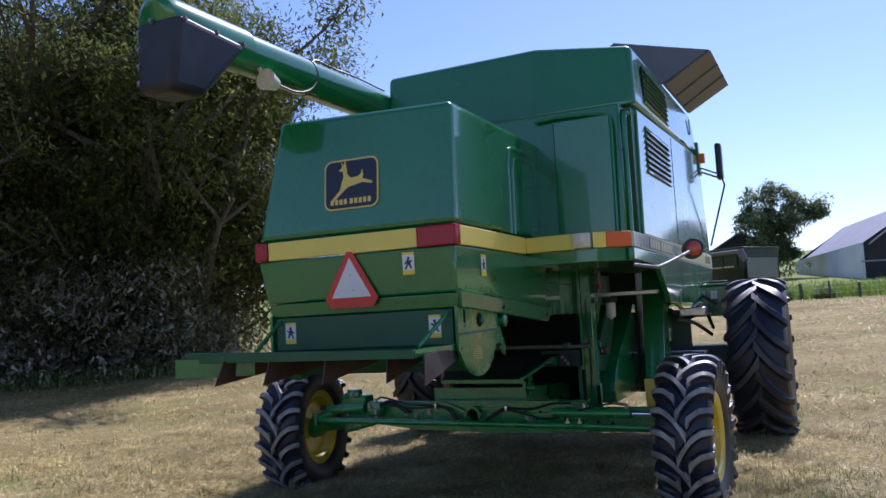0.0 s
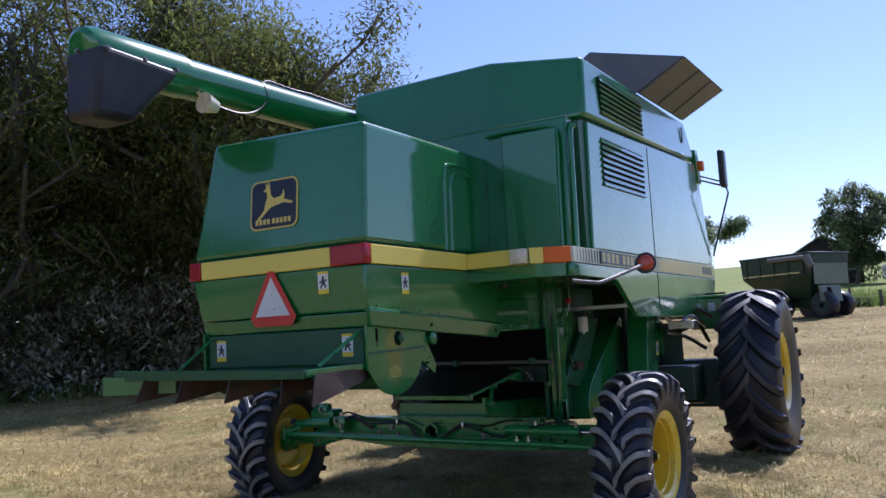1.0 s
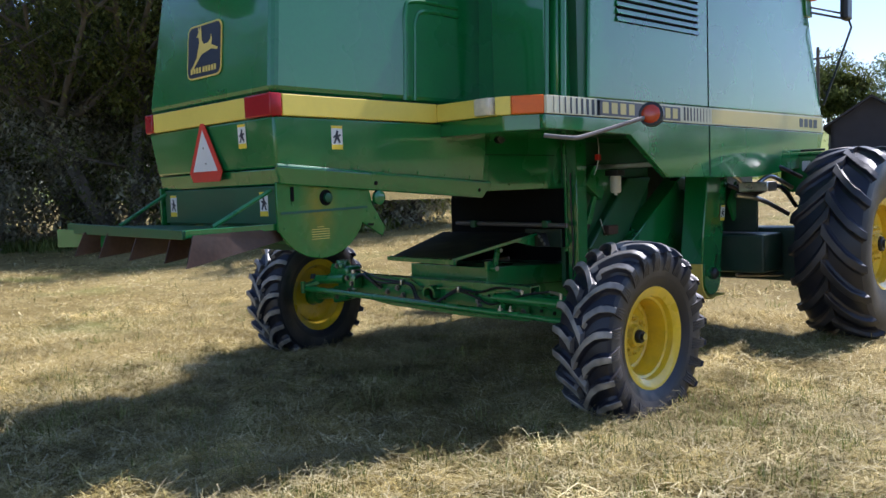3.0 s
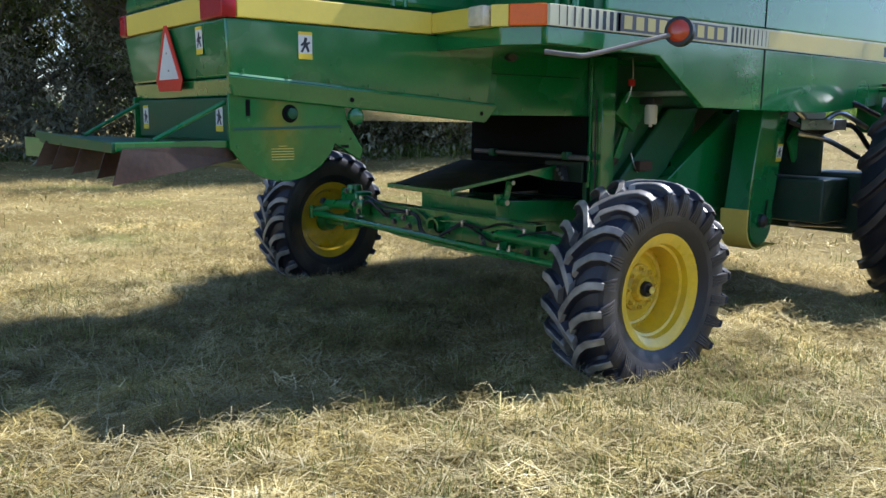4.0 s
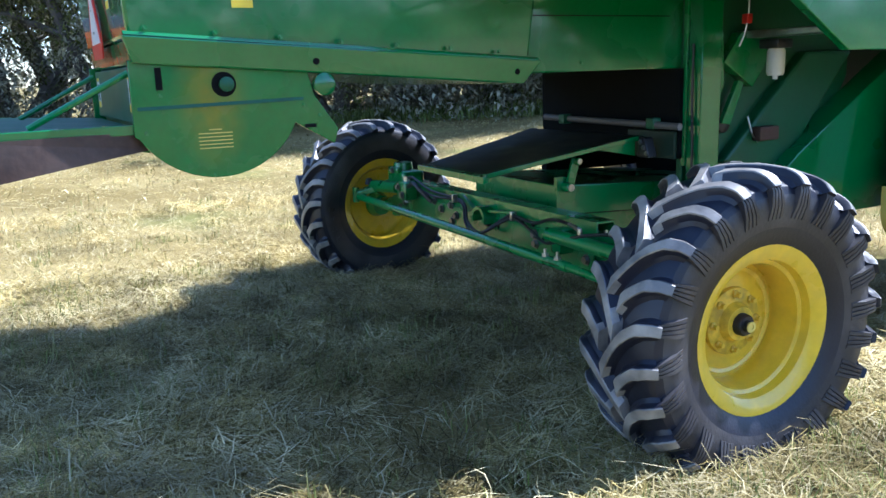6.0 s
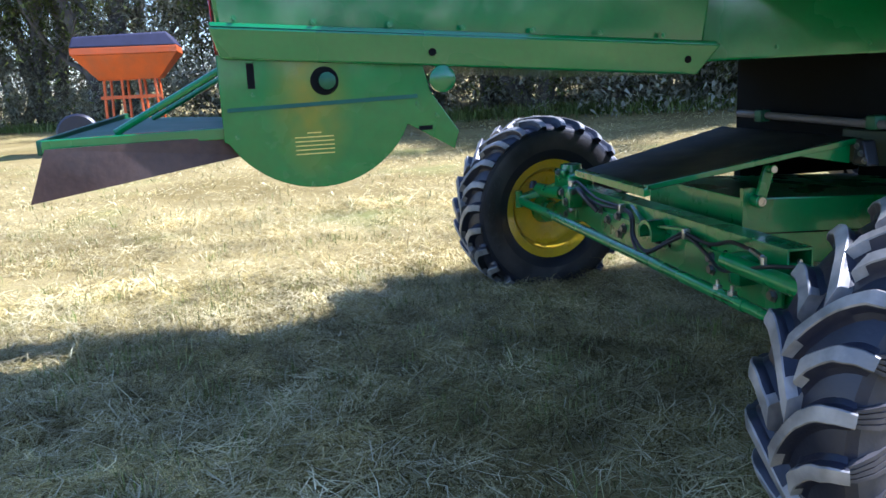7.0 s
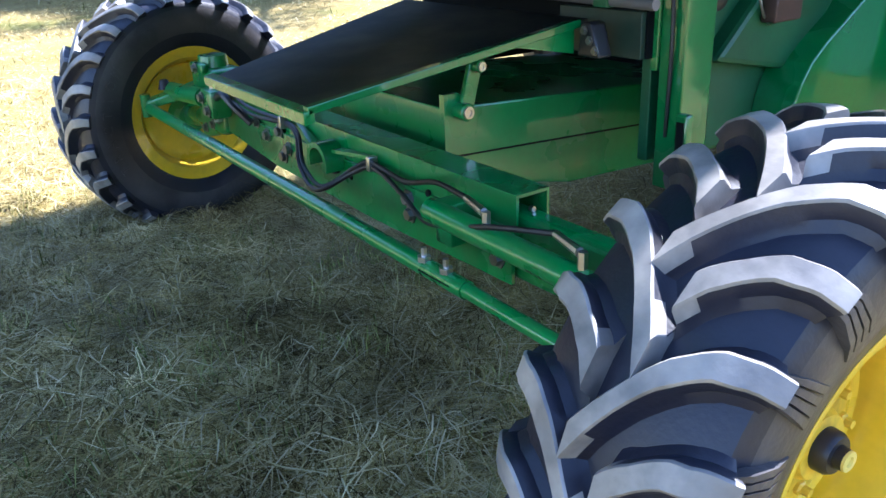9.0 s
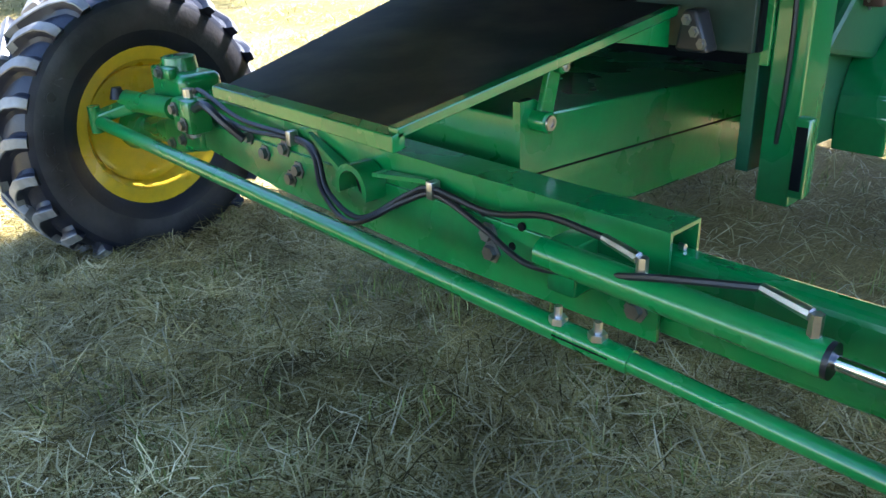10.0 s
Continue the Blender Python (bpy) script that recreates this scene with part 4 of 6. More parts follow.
# cleaning shoe, tray and frame posts
sep = part("separator_side", B(box, -3.30, -1.95, 6.66, 8.9, 1.475, 1.96, 0.01), GREEN, combine, "glossy green separator side")
part("side_joint", B(box, -1.951, -1.946, 6.70, 7.70, 1.745, 1.75), DARK, sep)
part("bearing", B(lathe, [(0, 0.004), (0, 0.075), (0.03, 0.07), (0.04, 0.03), (0.04, 0.003)], (-1.95, 6.98, 1.905), 20), BLACK, sep)
bolts(sep, [(-1.95, 6.88, 1.86), (-1.95, 7.30, 1.70), (-1.95, 7.10, 1.52), (-1.95, 7.55, 1.52)], 0, 0.6, "painted")
# Three black sheets added to stand for shade and block bright ground behind.
part("shoe_back", B(box, -3.19, -1.92, 7.76, 7.80, 0.99, 1.475), DARK, combine, "near-black sheet for the shade under the separator")
part("shoe_inside", B(box, -3.19, -1.98, 8.62, 8.66, 0.55, 1.05), DARK, combine, "added near-black sheet for the shade over the shoe")
part("shoe_far_side", B(box, -3.26, -3.20, 7.80, 8.66, 0.80, 1.06), DARK, combine, "added dark sheet blocking light over the shoe's far side")
pipe = part("shoe_pipe", B(rod, (-3.05, 7.68, 1.19), (-1.81, 7.66, 1.175), 0.019, n=12), GREY_SHEET, combine, "dull grey steel cross pipe")
for x in (-2.82, -2.02):
    part("pipe_clamp", B(box, x - 0.03, x + 0.03, 7.635, 7.70, 1.155, 1.215, 0.008), GREEN_DARK, pipe)
tray = part("straw_tray", B(hexa, [(-2.84, 6.62, 0.955), (-2.13, 6.62, 0.955), (-2.13, 7.70, 1.095), (-3.24, 7.70, 1.095), (-2.84, 6.62, 0.968), (-2.13, 6.62, 0.968), (-2.13, 7.70, 1.108), (-3.24, 7.70, 1.108)]), CANVAS, combine, "black sheet tray with green side rims")
part("tray_rim", B(hexa, [(-2.13, 6.60, 0.962), (-2.10, 6.60, 0.962), (-2.10, 7.64, 1.088), (-2.13, 7.64, 1.088), (-2.13, 6.60, 0.985), (-2.10, 6.60, 0.985), (-2.10, 7.64, 1.115), (-2.13, 7.64, 1.115)], 0.003), GREEN, tray)
part("rim_gusset", B(prism, [(7.32, 1.06), (7.62, 1.085), (7.62, 1.005)], "x", -2.128, -2.112), GREEN_OLD, tray)
part("tray_rim", B(hexa, [(-2.84, 6.585, 0.945), (-2.10, 6.585, 0.935), (-2.10, 6.62, 0.94), (-2.84, 6.62, 0.95), (-2.84, 6.585, 0.976), (-2.10, 6.585, 0.972), (-2.10, 6.62, 0.978), (-2.84, 6.62, 0.982)], 0.003), GREEN_OLD, tray)
shoe = part("shoe_frame", B(prism, [(7.207, 0.60), (7.207, 0.855), (8.9, 0.76), (8.9, 0.43), (7.80, 0.475)], "x", -3.2, -2.30, 0.008), GREEN_OLD, combine, "green lower shoe with a bolted joint")
part("shoe_joint", B(hexa, [(-2.305, 7.25, 0.68), (-2.298, 7.25, 0.68), (-2.298, 8.85, 0.60), (-2.305, 8.85, 0.60), (-2.305, 7.25, 0.686), (-2.298, 7.25, 0.686), (-2.298, 8.85, 0.606), (-2.305, 8.85, 0.606)]), DARK, shoe)
part("shoe_ear", B(prism, [(7.20, 0.70), (7.20, 0.90), (7.26, 0.90), (7.33, 0.845), (7.33, 0.70)], "x", -2.318, -2.292), GREEN_OLD, shoe)
link = part("hanger_link", B(hexa, [(-2.285, 7.245, 0.83), (-2.265, 7.245, 0.83), (-2.265, 7.30, 0.825), (-2.285, 7.30, 0.825), (-2.285, 7.295, 1.00), (-2.265, 7.295, 1.00), (-2.265, 7.35, 0.99), (-2.285, 7.35, 0.99)], 0.004), GREEN_OLD, combine, "green hanger link with end bolts")
for y, z, r in ((7.262, 0.842, 0.030), (7.322, 0.985, 0.022)):
    end = part("link_boss", B(lathe, [(0, 0.003), (0, r), (0.05, r), (0.054, r * 0.85), (0.054, 0.003)], (-2.292, y, z), 20), GREEN_OLD, link)
    part("boss_ring", B(lathe, [(0, 0.004), (0, r * 0.72), (0.006, r * 0.68), (0.006, r * 0.40), (0.001, r * 0.36), (0.001, 0.004)], (-2.238, y, z), 18), STEEL, end)
post = part("frame_post", B(box, -1.90, -1.80, 7.80, 7.95, 0.56, 1.90, 0.008), GREEN, combine, "green rectangular frame post")
part("post_foot", B(box, -1.80, -1.752, 7.775, 7.81, 0.60, 0.83, 0.008), GREEN, post)
part("foot_opening", B(box, -1.791, -1.761, 7.772, 7.782, 0.625, 0.805), DARK, post)
part("post_flange", B(box, -1.93, -1.90, 7.79, 7.86, 0.95, 1.90, 0.004), GREEN_OLD, post)
part("post_cable", B(tube, smooth_path([(-1.855, 7.79, 1.60), (-1.85, 7.785, 1.3), (-1.84, 7.785, 1.05), (-1.845, 7.79, 0.86), (-1.855, 7.80, 0.74)]), 0.007, 6), HOSE, post)
part("test_lead", B(tube, smooth_path([(-1.80, 8.13, 1.90), (-1.79, 8.13, 1.78), (-1.80, 8.12, 1.66), (-1.82, 8.10, 1.58)]), 0.005, 6), STEEL, combine, "thin wire with a red clip")
part("red_clip", B(box, -1.82, -1.78, 8.11, 8.15, 1.70, 1.75, 0.004), RED, combine, "small red clip")
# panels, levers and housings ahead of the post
# Plate in shade-darkened green, drawn to close bright gaps beside the post.
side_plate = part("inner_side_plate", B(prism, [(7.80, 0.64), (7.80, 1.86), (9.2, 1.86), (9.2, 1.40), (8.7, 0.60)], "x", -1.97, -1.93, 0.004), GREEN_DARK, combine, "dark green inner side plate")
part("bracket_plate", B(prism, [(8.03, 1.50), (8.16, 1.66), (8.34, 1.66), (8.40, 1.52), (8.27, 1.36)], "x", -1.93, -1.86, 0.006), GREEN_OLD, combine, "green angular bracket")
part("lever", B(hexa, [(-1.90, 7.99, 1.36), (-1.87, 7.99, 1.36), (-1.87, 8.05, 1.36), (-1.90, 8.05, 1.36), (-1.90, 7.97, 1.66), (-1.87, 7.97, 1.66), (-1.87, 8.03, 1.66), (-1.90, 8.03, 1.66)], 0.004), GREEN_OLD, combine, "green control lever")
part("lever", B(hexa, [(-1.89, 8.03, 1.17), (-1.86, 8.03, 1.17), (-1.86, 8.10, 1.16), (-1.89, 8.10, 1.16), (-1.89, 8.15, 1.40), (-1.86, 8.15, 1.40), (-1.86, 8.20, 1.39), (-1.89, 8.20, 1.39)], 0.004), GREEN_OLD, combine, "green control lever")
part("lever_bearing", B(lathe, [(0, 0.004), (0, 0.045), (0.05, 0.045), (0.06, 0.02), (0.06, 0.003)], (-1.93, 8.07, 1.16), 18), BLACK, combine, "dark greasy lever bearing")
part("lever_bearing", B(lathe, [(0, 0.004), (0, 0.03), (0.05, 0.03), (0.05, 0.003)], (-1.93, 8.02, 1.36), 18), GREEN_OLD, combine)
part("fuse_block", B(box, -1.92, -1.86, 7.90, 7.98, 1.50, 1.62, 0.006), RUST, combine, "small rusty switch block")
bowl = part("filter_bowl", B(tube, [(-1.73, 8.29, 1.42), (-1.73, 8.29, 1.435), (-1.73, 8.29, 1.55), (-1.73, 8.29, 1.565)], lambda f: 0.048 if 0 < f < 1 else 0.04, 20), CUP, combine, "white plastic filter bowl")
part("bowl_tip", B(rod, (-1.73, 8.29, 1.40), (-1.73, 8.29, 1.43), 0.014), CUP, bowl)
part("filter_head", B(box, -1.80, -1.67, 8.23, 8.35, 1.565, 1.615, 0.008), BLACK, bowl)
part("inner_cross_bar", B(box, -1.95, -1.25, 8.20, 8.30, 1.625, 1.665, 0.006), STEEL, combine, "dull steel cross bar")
# Chute takes the darkened green too, for the dim space it lies in.
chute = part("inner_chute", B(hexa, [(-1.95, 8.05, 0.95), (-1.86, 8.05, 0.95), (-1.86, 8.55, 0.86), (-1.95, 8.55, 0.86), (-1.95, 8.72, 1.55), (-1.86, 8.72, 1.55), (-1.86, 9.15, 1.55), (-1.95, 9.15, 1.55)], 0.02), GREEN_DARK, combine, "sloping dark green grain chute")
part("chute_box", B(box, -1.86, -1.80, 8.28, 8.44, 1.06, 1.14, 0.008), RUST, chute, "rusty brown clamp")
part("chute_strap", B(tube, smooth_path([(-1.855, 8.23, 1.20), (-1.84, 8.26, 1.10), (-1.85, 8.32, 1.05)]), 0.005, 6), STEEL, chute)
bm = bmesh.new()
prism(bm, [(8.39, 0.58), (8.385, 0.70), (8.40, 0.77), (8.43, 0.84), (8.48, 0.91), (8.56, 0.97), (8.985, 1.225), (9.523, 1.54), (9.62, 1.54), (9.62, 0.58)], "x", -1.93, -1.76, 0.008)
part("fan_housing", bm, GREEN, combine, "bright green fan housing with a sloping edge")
# Added slab roofing this space, in the same darkened green.
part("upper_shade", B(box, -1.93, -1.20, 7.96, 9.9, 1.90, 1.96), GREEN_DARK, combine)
# elevator leg with a worn yellow boot
leg = part("elevator_leg", B(hexa, [(-1.62, 8.98, 0.72), (-1.40, 8.98, 0.72), (-1.40, 9.36, 0.66), (-1.62, 9.36, 0.66), (-1.62, 9.18, 1.90), (-1.40, 9.18, 1.90), (-1.40, 9.62, 1.90), (-1.62, 9.62, 1.90)], 0.012), GREEN, combine, "green elevator leg with a yellow boot")
bm = bmesh.new()
prism(bm, [(8.98, 0.74)] + [(9.16 + 0.185 * math.cos(radians(a)), 0.60 + 0.185 * math.sin(radians(a))) for a in range(180, 300, 12)] + [(9.44, 0.43), (9.43, 0.415)] + [(9.16 + 0.20 * math.cos(radians(a)), 0.60 + 0.20 * math.sin(radians(a))) for a in range(294, 178, -12)] + [(8.955, 0.74)], "x", -1.63, -1.39)
part("boot_sheet", bm, DECAL_GOLD, leg, "yellow boot sheet worn to rust")
part("leg_foot", B(prism, [(9.0, 0.74)] + [(9.17 + 0.17 * math.cos(radians(a)), 0.61 + 0.17 * math.sin(radians(a))) for a in range(180, 361, 15)] + [(9.36, 0.70)], "x", -1.60, -1.385, 0.004), GREEN, leg)
part("leg_bearing", B(lathe, [(0, 0.004), (0, 0.06), (0.03, 0.055), (0.05, 0.03), (0.05, 0.003)], (-1.39, 9.18, 0.64), 18), BLACK, leg)
plate("boot_slot", leg, DARK, (-1.3845, 9.24, 0.74), (0, 0.25, 1), (0, -1, 0.25), rect(0.14, 0.02), 0.001)
warning_decal(leg, (-1.398, 9.42, 1.19), (0, 1, 0), (0, 0.16, 1))
part("clip_plate", B(prism, [(9.62, 1.28), (9.80, 1.48), (9.84, 1.20), (9.74, 1.10)], "x", -1.45, -1.42, 0.003), GREEN_OLD, combine, "green angled clip plate")
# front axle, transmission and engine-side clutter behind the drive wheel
# These parts are coloured dark because they lie in shade.
part("front_axle", B(box, -4.4, -0.72, 10.25, 10.65, 0.50, 1.02, 0.03), GREEN_DEEP_SHADE, combine, "green drive axle housing darkened for its shade")
part("front_frame", B(box, -3.9, -1.05, 9.75, 10.2, 0.62, 0.98, 0.02), GREEN_DEEP_SHADE, combine, "green front frame darkened for its shade")
part("front_bulk", B(box, -3.9, -1.75, 9.70, 11.2, 0.95, 2.08, 0.02), GREEN_DEEP_SHADE, combine, "green machine body in a darkened tone")
part("step_plate", B(box, -1.72, -1.22, 10.0, 10.05, 1.00, 1.45, 0.006), GREEN_DEEP_SHADE, combine, "green shield plate")
tool_box = part("drive_box", B(box, -1.28, -0.78, 10.75, 11.35, 1.35, 1.72, 0.02), GREEN_OLD, combine, "green tool box beside the drive wheel")
part("box_lid", B(box, -1.30, -0.76, 10.73, 11.37, 1.72, 1.745, 0.006), GREEN_OLD, tool_box)
part("box_rail", B(rod, (-1.22, 10.80, 1.765), (-0.86, 10.80, 1.765), 0.012), BLACK, tool_box)
part("box_label", B(box, -1.06, -0.98, 10.7455, 10.751, 1.56, 1.66), DECAL_WHITE, tool_box, "small white label")
part("box_latch", B(rod, (-0.92, 10.752, 1.53), (-0.92, 10.735, 1.53), 0.025), BLACK, tool_box)
for k, pts in enumerate(([(-1.3, 9.7, 1.55), (-1.2, 9.9, 1.42), (-1.1, 10.1, 1.52), (-1.0, 10.4, 1.40)], [(-1.35, 9.72, 1.45), (-1.2, 9.95, 1.36), (-1.05, 10.2, 1.42), (-1.0, 10.5, 1.22)], [(-1.3, 9.8, 1.35), (-1.15, 10.0, 1.30), (-1.0, 10.3, 1.15)], [(-1.4, 9.6, 1.50), (-1.25, 9.85, 1.60), (-1.1, 10.2, 1.62), (-0.95, 10.5, 1.5)])):
    part("hydraulic_hose", B(tube, smooth_path(pts), 0.022, 8), HOSE if k % 2 else STEEL, combine, "hydraulic hoses beside the drive axle")
part("valve_block", B(box, -1.30, -1.02, 9.78, 10.0, 1.38, 1.47, 0.01), STEEL, combine, "grey steel valve block")
part("rear_guard_bar", B(rod, (-1.30, 9.72, 0.60), (-1.05, 10.3, 0.56), 0.016), STEEL, combine)

# rear axle: open square tube, plate below it, slide, cylinder, hoses, tie rod and knuckles
bm = bmesh.new()
OUTER, INNER = [(6.995, 0.635), (7.117, 0.635), (7.117, 0.752), (6.995, 0.752)], [(7.004, 0.644), (7.108, 0.644), (7.108, 0.743), (7.004, 0.743)]
ends = [[[bm.verts.new((x, y, z)) for y, z in loop] for loop in (OUTER, INNER)] for x in (-3.95, -1.665)]
for k in range(4):
    for a, b in ((ends[0][0], ends[1][0]), (ends[0][1], ends[1][1]), (ends[0][0], ends[0][1]), (ends[1][0], ends[1][1])):
        bm.faces.new((a[k - 1], a[k], b[k], b[k - 1]))
bmesh.ops.recalc_face_normals(bm, faces=bm.faces)
axle = part("axle_beam", bm, GREEN_OLD, combine, "square green steering axle tube open at its end", smooth=0)
part("axle_plate", B(prism, [(-3.95, 0.655), (-3.95, 0.58), (-3.2, 0.50), (-2.4, 0.478), (-1.675, 0.49), (-1.675, 0.655)], "y", 6.985, 7.0, 0.003), GREEN_OLD, axle)
part("axle_plate", B(prism, [(-3.95, 0.655), (-3.95, 0.58), (-3.2, 0.50), (-2.4, 0.478), (-1.675, 0.49), (-1.675, 0.655)], "y", 7.105, 7.12, 0.003), GREEN_OLD, axle)
slide = part("axle_slide", B(box, -2.2, -1.0, 7.018, 7.098, 0.49, 0.692, 0.022, 3), GREEN_OLD, axle, "inner axle slide with bolt holes")
for x, z in ((-1.58, 0.575), (-1.46, 0.565)):
    part("bolt_hole", B(rod, (x, 7.016, z), (x, 7.009, z), 0.014), DARK, slide)
for x, z in ((-2.30, 0.665), (-2.20, 0.665), (-2.07, 0.66), (-2.10, 0.60), (-2.55, 0.60)):
    part("bolt_hole", B(rod, (x, 6.99, z), (x, 6.982, z), 0.011), DARK, axle)
bolts(axle, [(-2.18, 6.985, 0.615), (-2.17, 6.985, 0.565), (-1.73, 6.985, 0.555), (-3.05, 6.985, 0.60), (-3.12, 6.985, 0.66), (-3.25, 6.985, 0.62), (-3.35, 6.985, 0.66), (-3.10, 6.985, 0.56)], -90, 1.7)
part("tube_pin", B(rod, (-1.68, 7.06, 0.70), (-1.665, 7.06, 0.70), 0.008), STEEL, axle)
# pivot collar and rib
bm = bmesh.new()
ring = [(-2.67 + 0.075 * math.cos(radians(a)), 0.64 + 0.075 * math.sin(radians(a))) for a in range(-20, 201, 20)]
inner = [(-2.67 + 0.055 * math.cos(radians(a)), 0.64 + 0.055 * math.sin(radians(a))) for a in range(200, -21, -20)]
prism(bm, ring + inner, "y", 6.91, 6.99)
part("pivot_collar", bm, GREEN_OLD, axle, "round green pivot collar")
part("collar_core", B(rod, (-2.67, 6.975, 0.64), (-2.67, 6.986, 0.64), 0.055), DARK, axle)
part("collar_rib", B(hexa, [(-2.60, 6.94, 0.685), (-2.40, 6.97, 0.70), (-2.40, 6.985, 0.70), (-2.60, 6.985, 0.685), (-2.60, 6.94, 0.697), (-2.40, 6.97, 0.712), (-2.40, 6.985, 0.712), (-2.60, 6.985, 0.697)]), GREEN_OLD, axle)
part("collar_rib", B(hexa, [(-2.95, 6.97, 0.735), (-2.76, 6.94, 0.66), (-2.76, 6.985, 0.66), (-2.95, 6.985, 0.735), (-2.95, 6.97, 0.747), (-2.75, 6.94, 0.672), (-2.75, 6.985, 0.672), (-2.95, 6.985, 0.747)]), GREEN_OLD, axle)
# steering cylinder on the near side
cyl = part("steering_cylinder", B(tube, [(-1.93, 6.895, 0.665), (-1.72, 6.892, 0.662), (-1.50, 6.888, 0.66), (-1.28, 6.885, 0.657)], 0.036, 32), GREEN_OLD, combine, "green steering cylinder with a chrome rod")
part("cylinder_gland", B(rod, (-1.295, 6.885, 0.657), (-1.27, 6.885, 0.6565), 0.035, n=18), BLACK, cyl)
part("cylinder_rod", B(rod, (-1.28, 6.885, 0.657), (-0.93, 6.88, 0.652), 0.014, n=14), CHROME, cyl, "shiny chrome rod")
part("cylinder_bracket", B(box, -1.92, -1.84, 6.90, 6.99, 0.57, 0.70, 0.008), GREEN_OLD, cyl)
for x, z in ((-1.66, 0.69), (-1.31, 0.69)):
    part("port_fitting", B(rod, (x, 6.885, z - 0.01), (x, 6.885, z + 0.045), 0.013, n=6), STEEL, cyl, "bright hose fitting")
    part("hose_end", B(rod, (x - 0.01, 6.885, z + 0.04), (x - 0.11, 6.905, z + 0.05), 0.013, 0.011, 8), STEEL, cyl)
part("steering_cylinder", B(tube, [(-3.74, 6.90, 0.715), (-3.76, 6.90, 0.714), (-4.14, 6.89, 0.69), (-4.16, 6.89, 0.69)], 0.042, 18), GREEN_OLD, combine, "green steering cylinder with a chrome rod")
for pts in (([(-1.77, 6.905, 0.74), (-1.95, 6.93, 0.735), (-2.15, 6.955, 0.685), (-2.37, 6.965, 0.695), (-2.46, 6.95, 0.66), (-2.62, 6.90, 0.565), (-2.80, 6.92, 0.60), (-2.90, 6.96, 0.69), (-3.04, 6.975, 0.715), (-3.3, 6.93, 0.74), (-3.55, 6.93, 0.80), (-3.62, 6.93, 0.79)],
             [(-1.42, 6.905, 0.74), (-1.6, 6.87, 0.712), (-1.80, 6.88, 0.655), (-2.0, 6.92, 0.605), (-2.18, 6.955, 0.64), (-2.36, 6.965, 0.68), (-2.47, 6.945, 0.64), (-2.64, 6.885, 0.55), (-2.82, 6.915, 0.59), (-2.92, 6.96, 0.68), (-3.04, 6.975, 0.705), (-3.3, 6.95, 0.70), (-3.5, 6.94, 0.73)])):
    part("hydraulic_hose", B(tube, smooth_path(pts), 0.0085, 8), HOSE, combine, "black hydraulic hose along the axle")
for x, z in ((-2.37, 0.692), (-3.045, 0.713)):
    part("hose_clip", B(box, x - 0.012, x + 0.012, 6.950, 6.985, z - 0.025, z + 0.025, 0.003), STEEL, combine, "bright hose clip")
# tie rod in two sizes with clamp bolts
tie = part("tie_rod", B(rod, (-4.20, 6.77, 0.615), (-1.62, 6.76, 0.573), 0.026, n=32), GREEN_OLD, combine, "long green tie rod with clamps")
part("tie_sleeve", B(rod, (-1.62, 6.76, 0.573), (-0.98, 6.76, 0.555), 0.021, n=32), GREEN_OLD, tie)
part("tie_slit", B(box, -1.80, -1.66, 6.7325, 6.735, 0.574, 0.577), DARK, tie)
for x in (-1.80, -1.70):
    part("clamp_bolt", B(rod, (x, 6.755, 0.595), (x, 6.755, 0.635), 0.009, n=6), STEEL, tie)
    part("clamp_nut", B(rod, (x, 6.755, 0.596), (x, 6.755, 0.611), 0.02, n=6), STEEL, tie)
# knuckles
for out, xw, xa, yc, zc in ((-1, -4.53, -4.02, 7.02, 0.51), (1, -0.83, -1.04, 6.985, 0.468)):
    k = part("steering_knuckle", B(rod, (xa - out * 0.02, yc + 0.05, zc - 0.03), (xa - out * 0.02, yc + 0.05, zc + 0.33), 0.05, n=16), GREEN_OLD, combine, "greasy green steering knuckle")
    part("spindle", B(rod, (xa - out * 0.03, yc + 0.02, zc + 0.05), (xw - out * 0.10, yc, zc), 0.055, 0.05, 16), GREEN_OLD, k)
    part("hub_drum", B(rod, (xw - out * 0.105, yc, zc), (xw - out * 0.21, yc, zc), 0.10, 0.075, 20), GREEN_OLD, k)
    part("steering_arm", B(hexa, [(xa - 0.05, yc + 0.02, zc + 0.19), (xa + 0.05, yc + 0.02, zc + 0.19), (xa + out * 0.22 + 0.04, 6.76, zc + 0.10), (xa + out * 0.22 - 0.04, 6.76, zc + 0.10), (xa - 0.05, yc + 0.02, zc + 0.25), (xa + 0.05, yc + 0.02, zc + 0.25), (xa + out * 0.22 + 0.04, 6.76, zc + 0.14), (xa + out * 0.22 - 0.04, 6.76, zc + 0.14)], 0.008), GREEN_OLD, k)
    part("ball_joint", B(rod, (xa + out * 0.22, 6.765, zc + 0.06), (xa + out * 0.22, 6.765, zc + 0.17), 0.026, n=14), GREEN_OLD, k)
    part("cap", B(rod, (xa - out * 0.02, yc + 0.05, zc + 0.33), (xa - out * 0.02, yc + 0.05, zc + 0.36), 0.035, n=6), STEEL, k)


# the far knuckle's top housing, clevis and fittings
clevis = part("cylinder_clevis", B(box, -3.74, -3.60, 6.87, 6.97, 0.64, 0.77, 0.02), GREEN_OLD, combine, "greasy green clevis with bolts")
bolts(clevis, [(-3.70, 6.868, 0.73), (-3.64, 6.868, 0.68)], -90, 1.6)
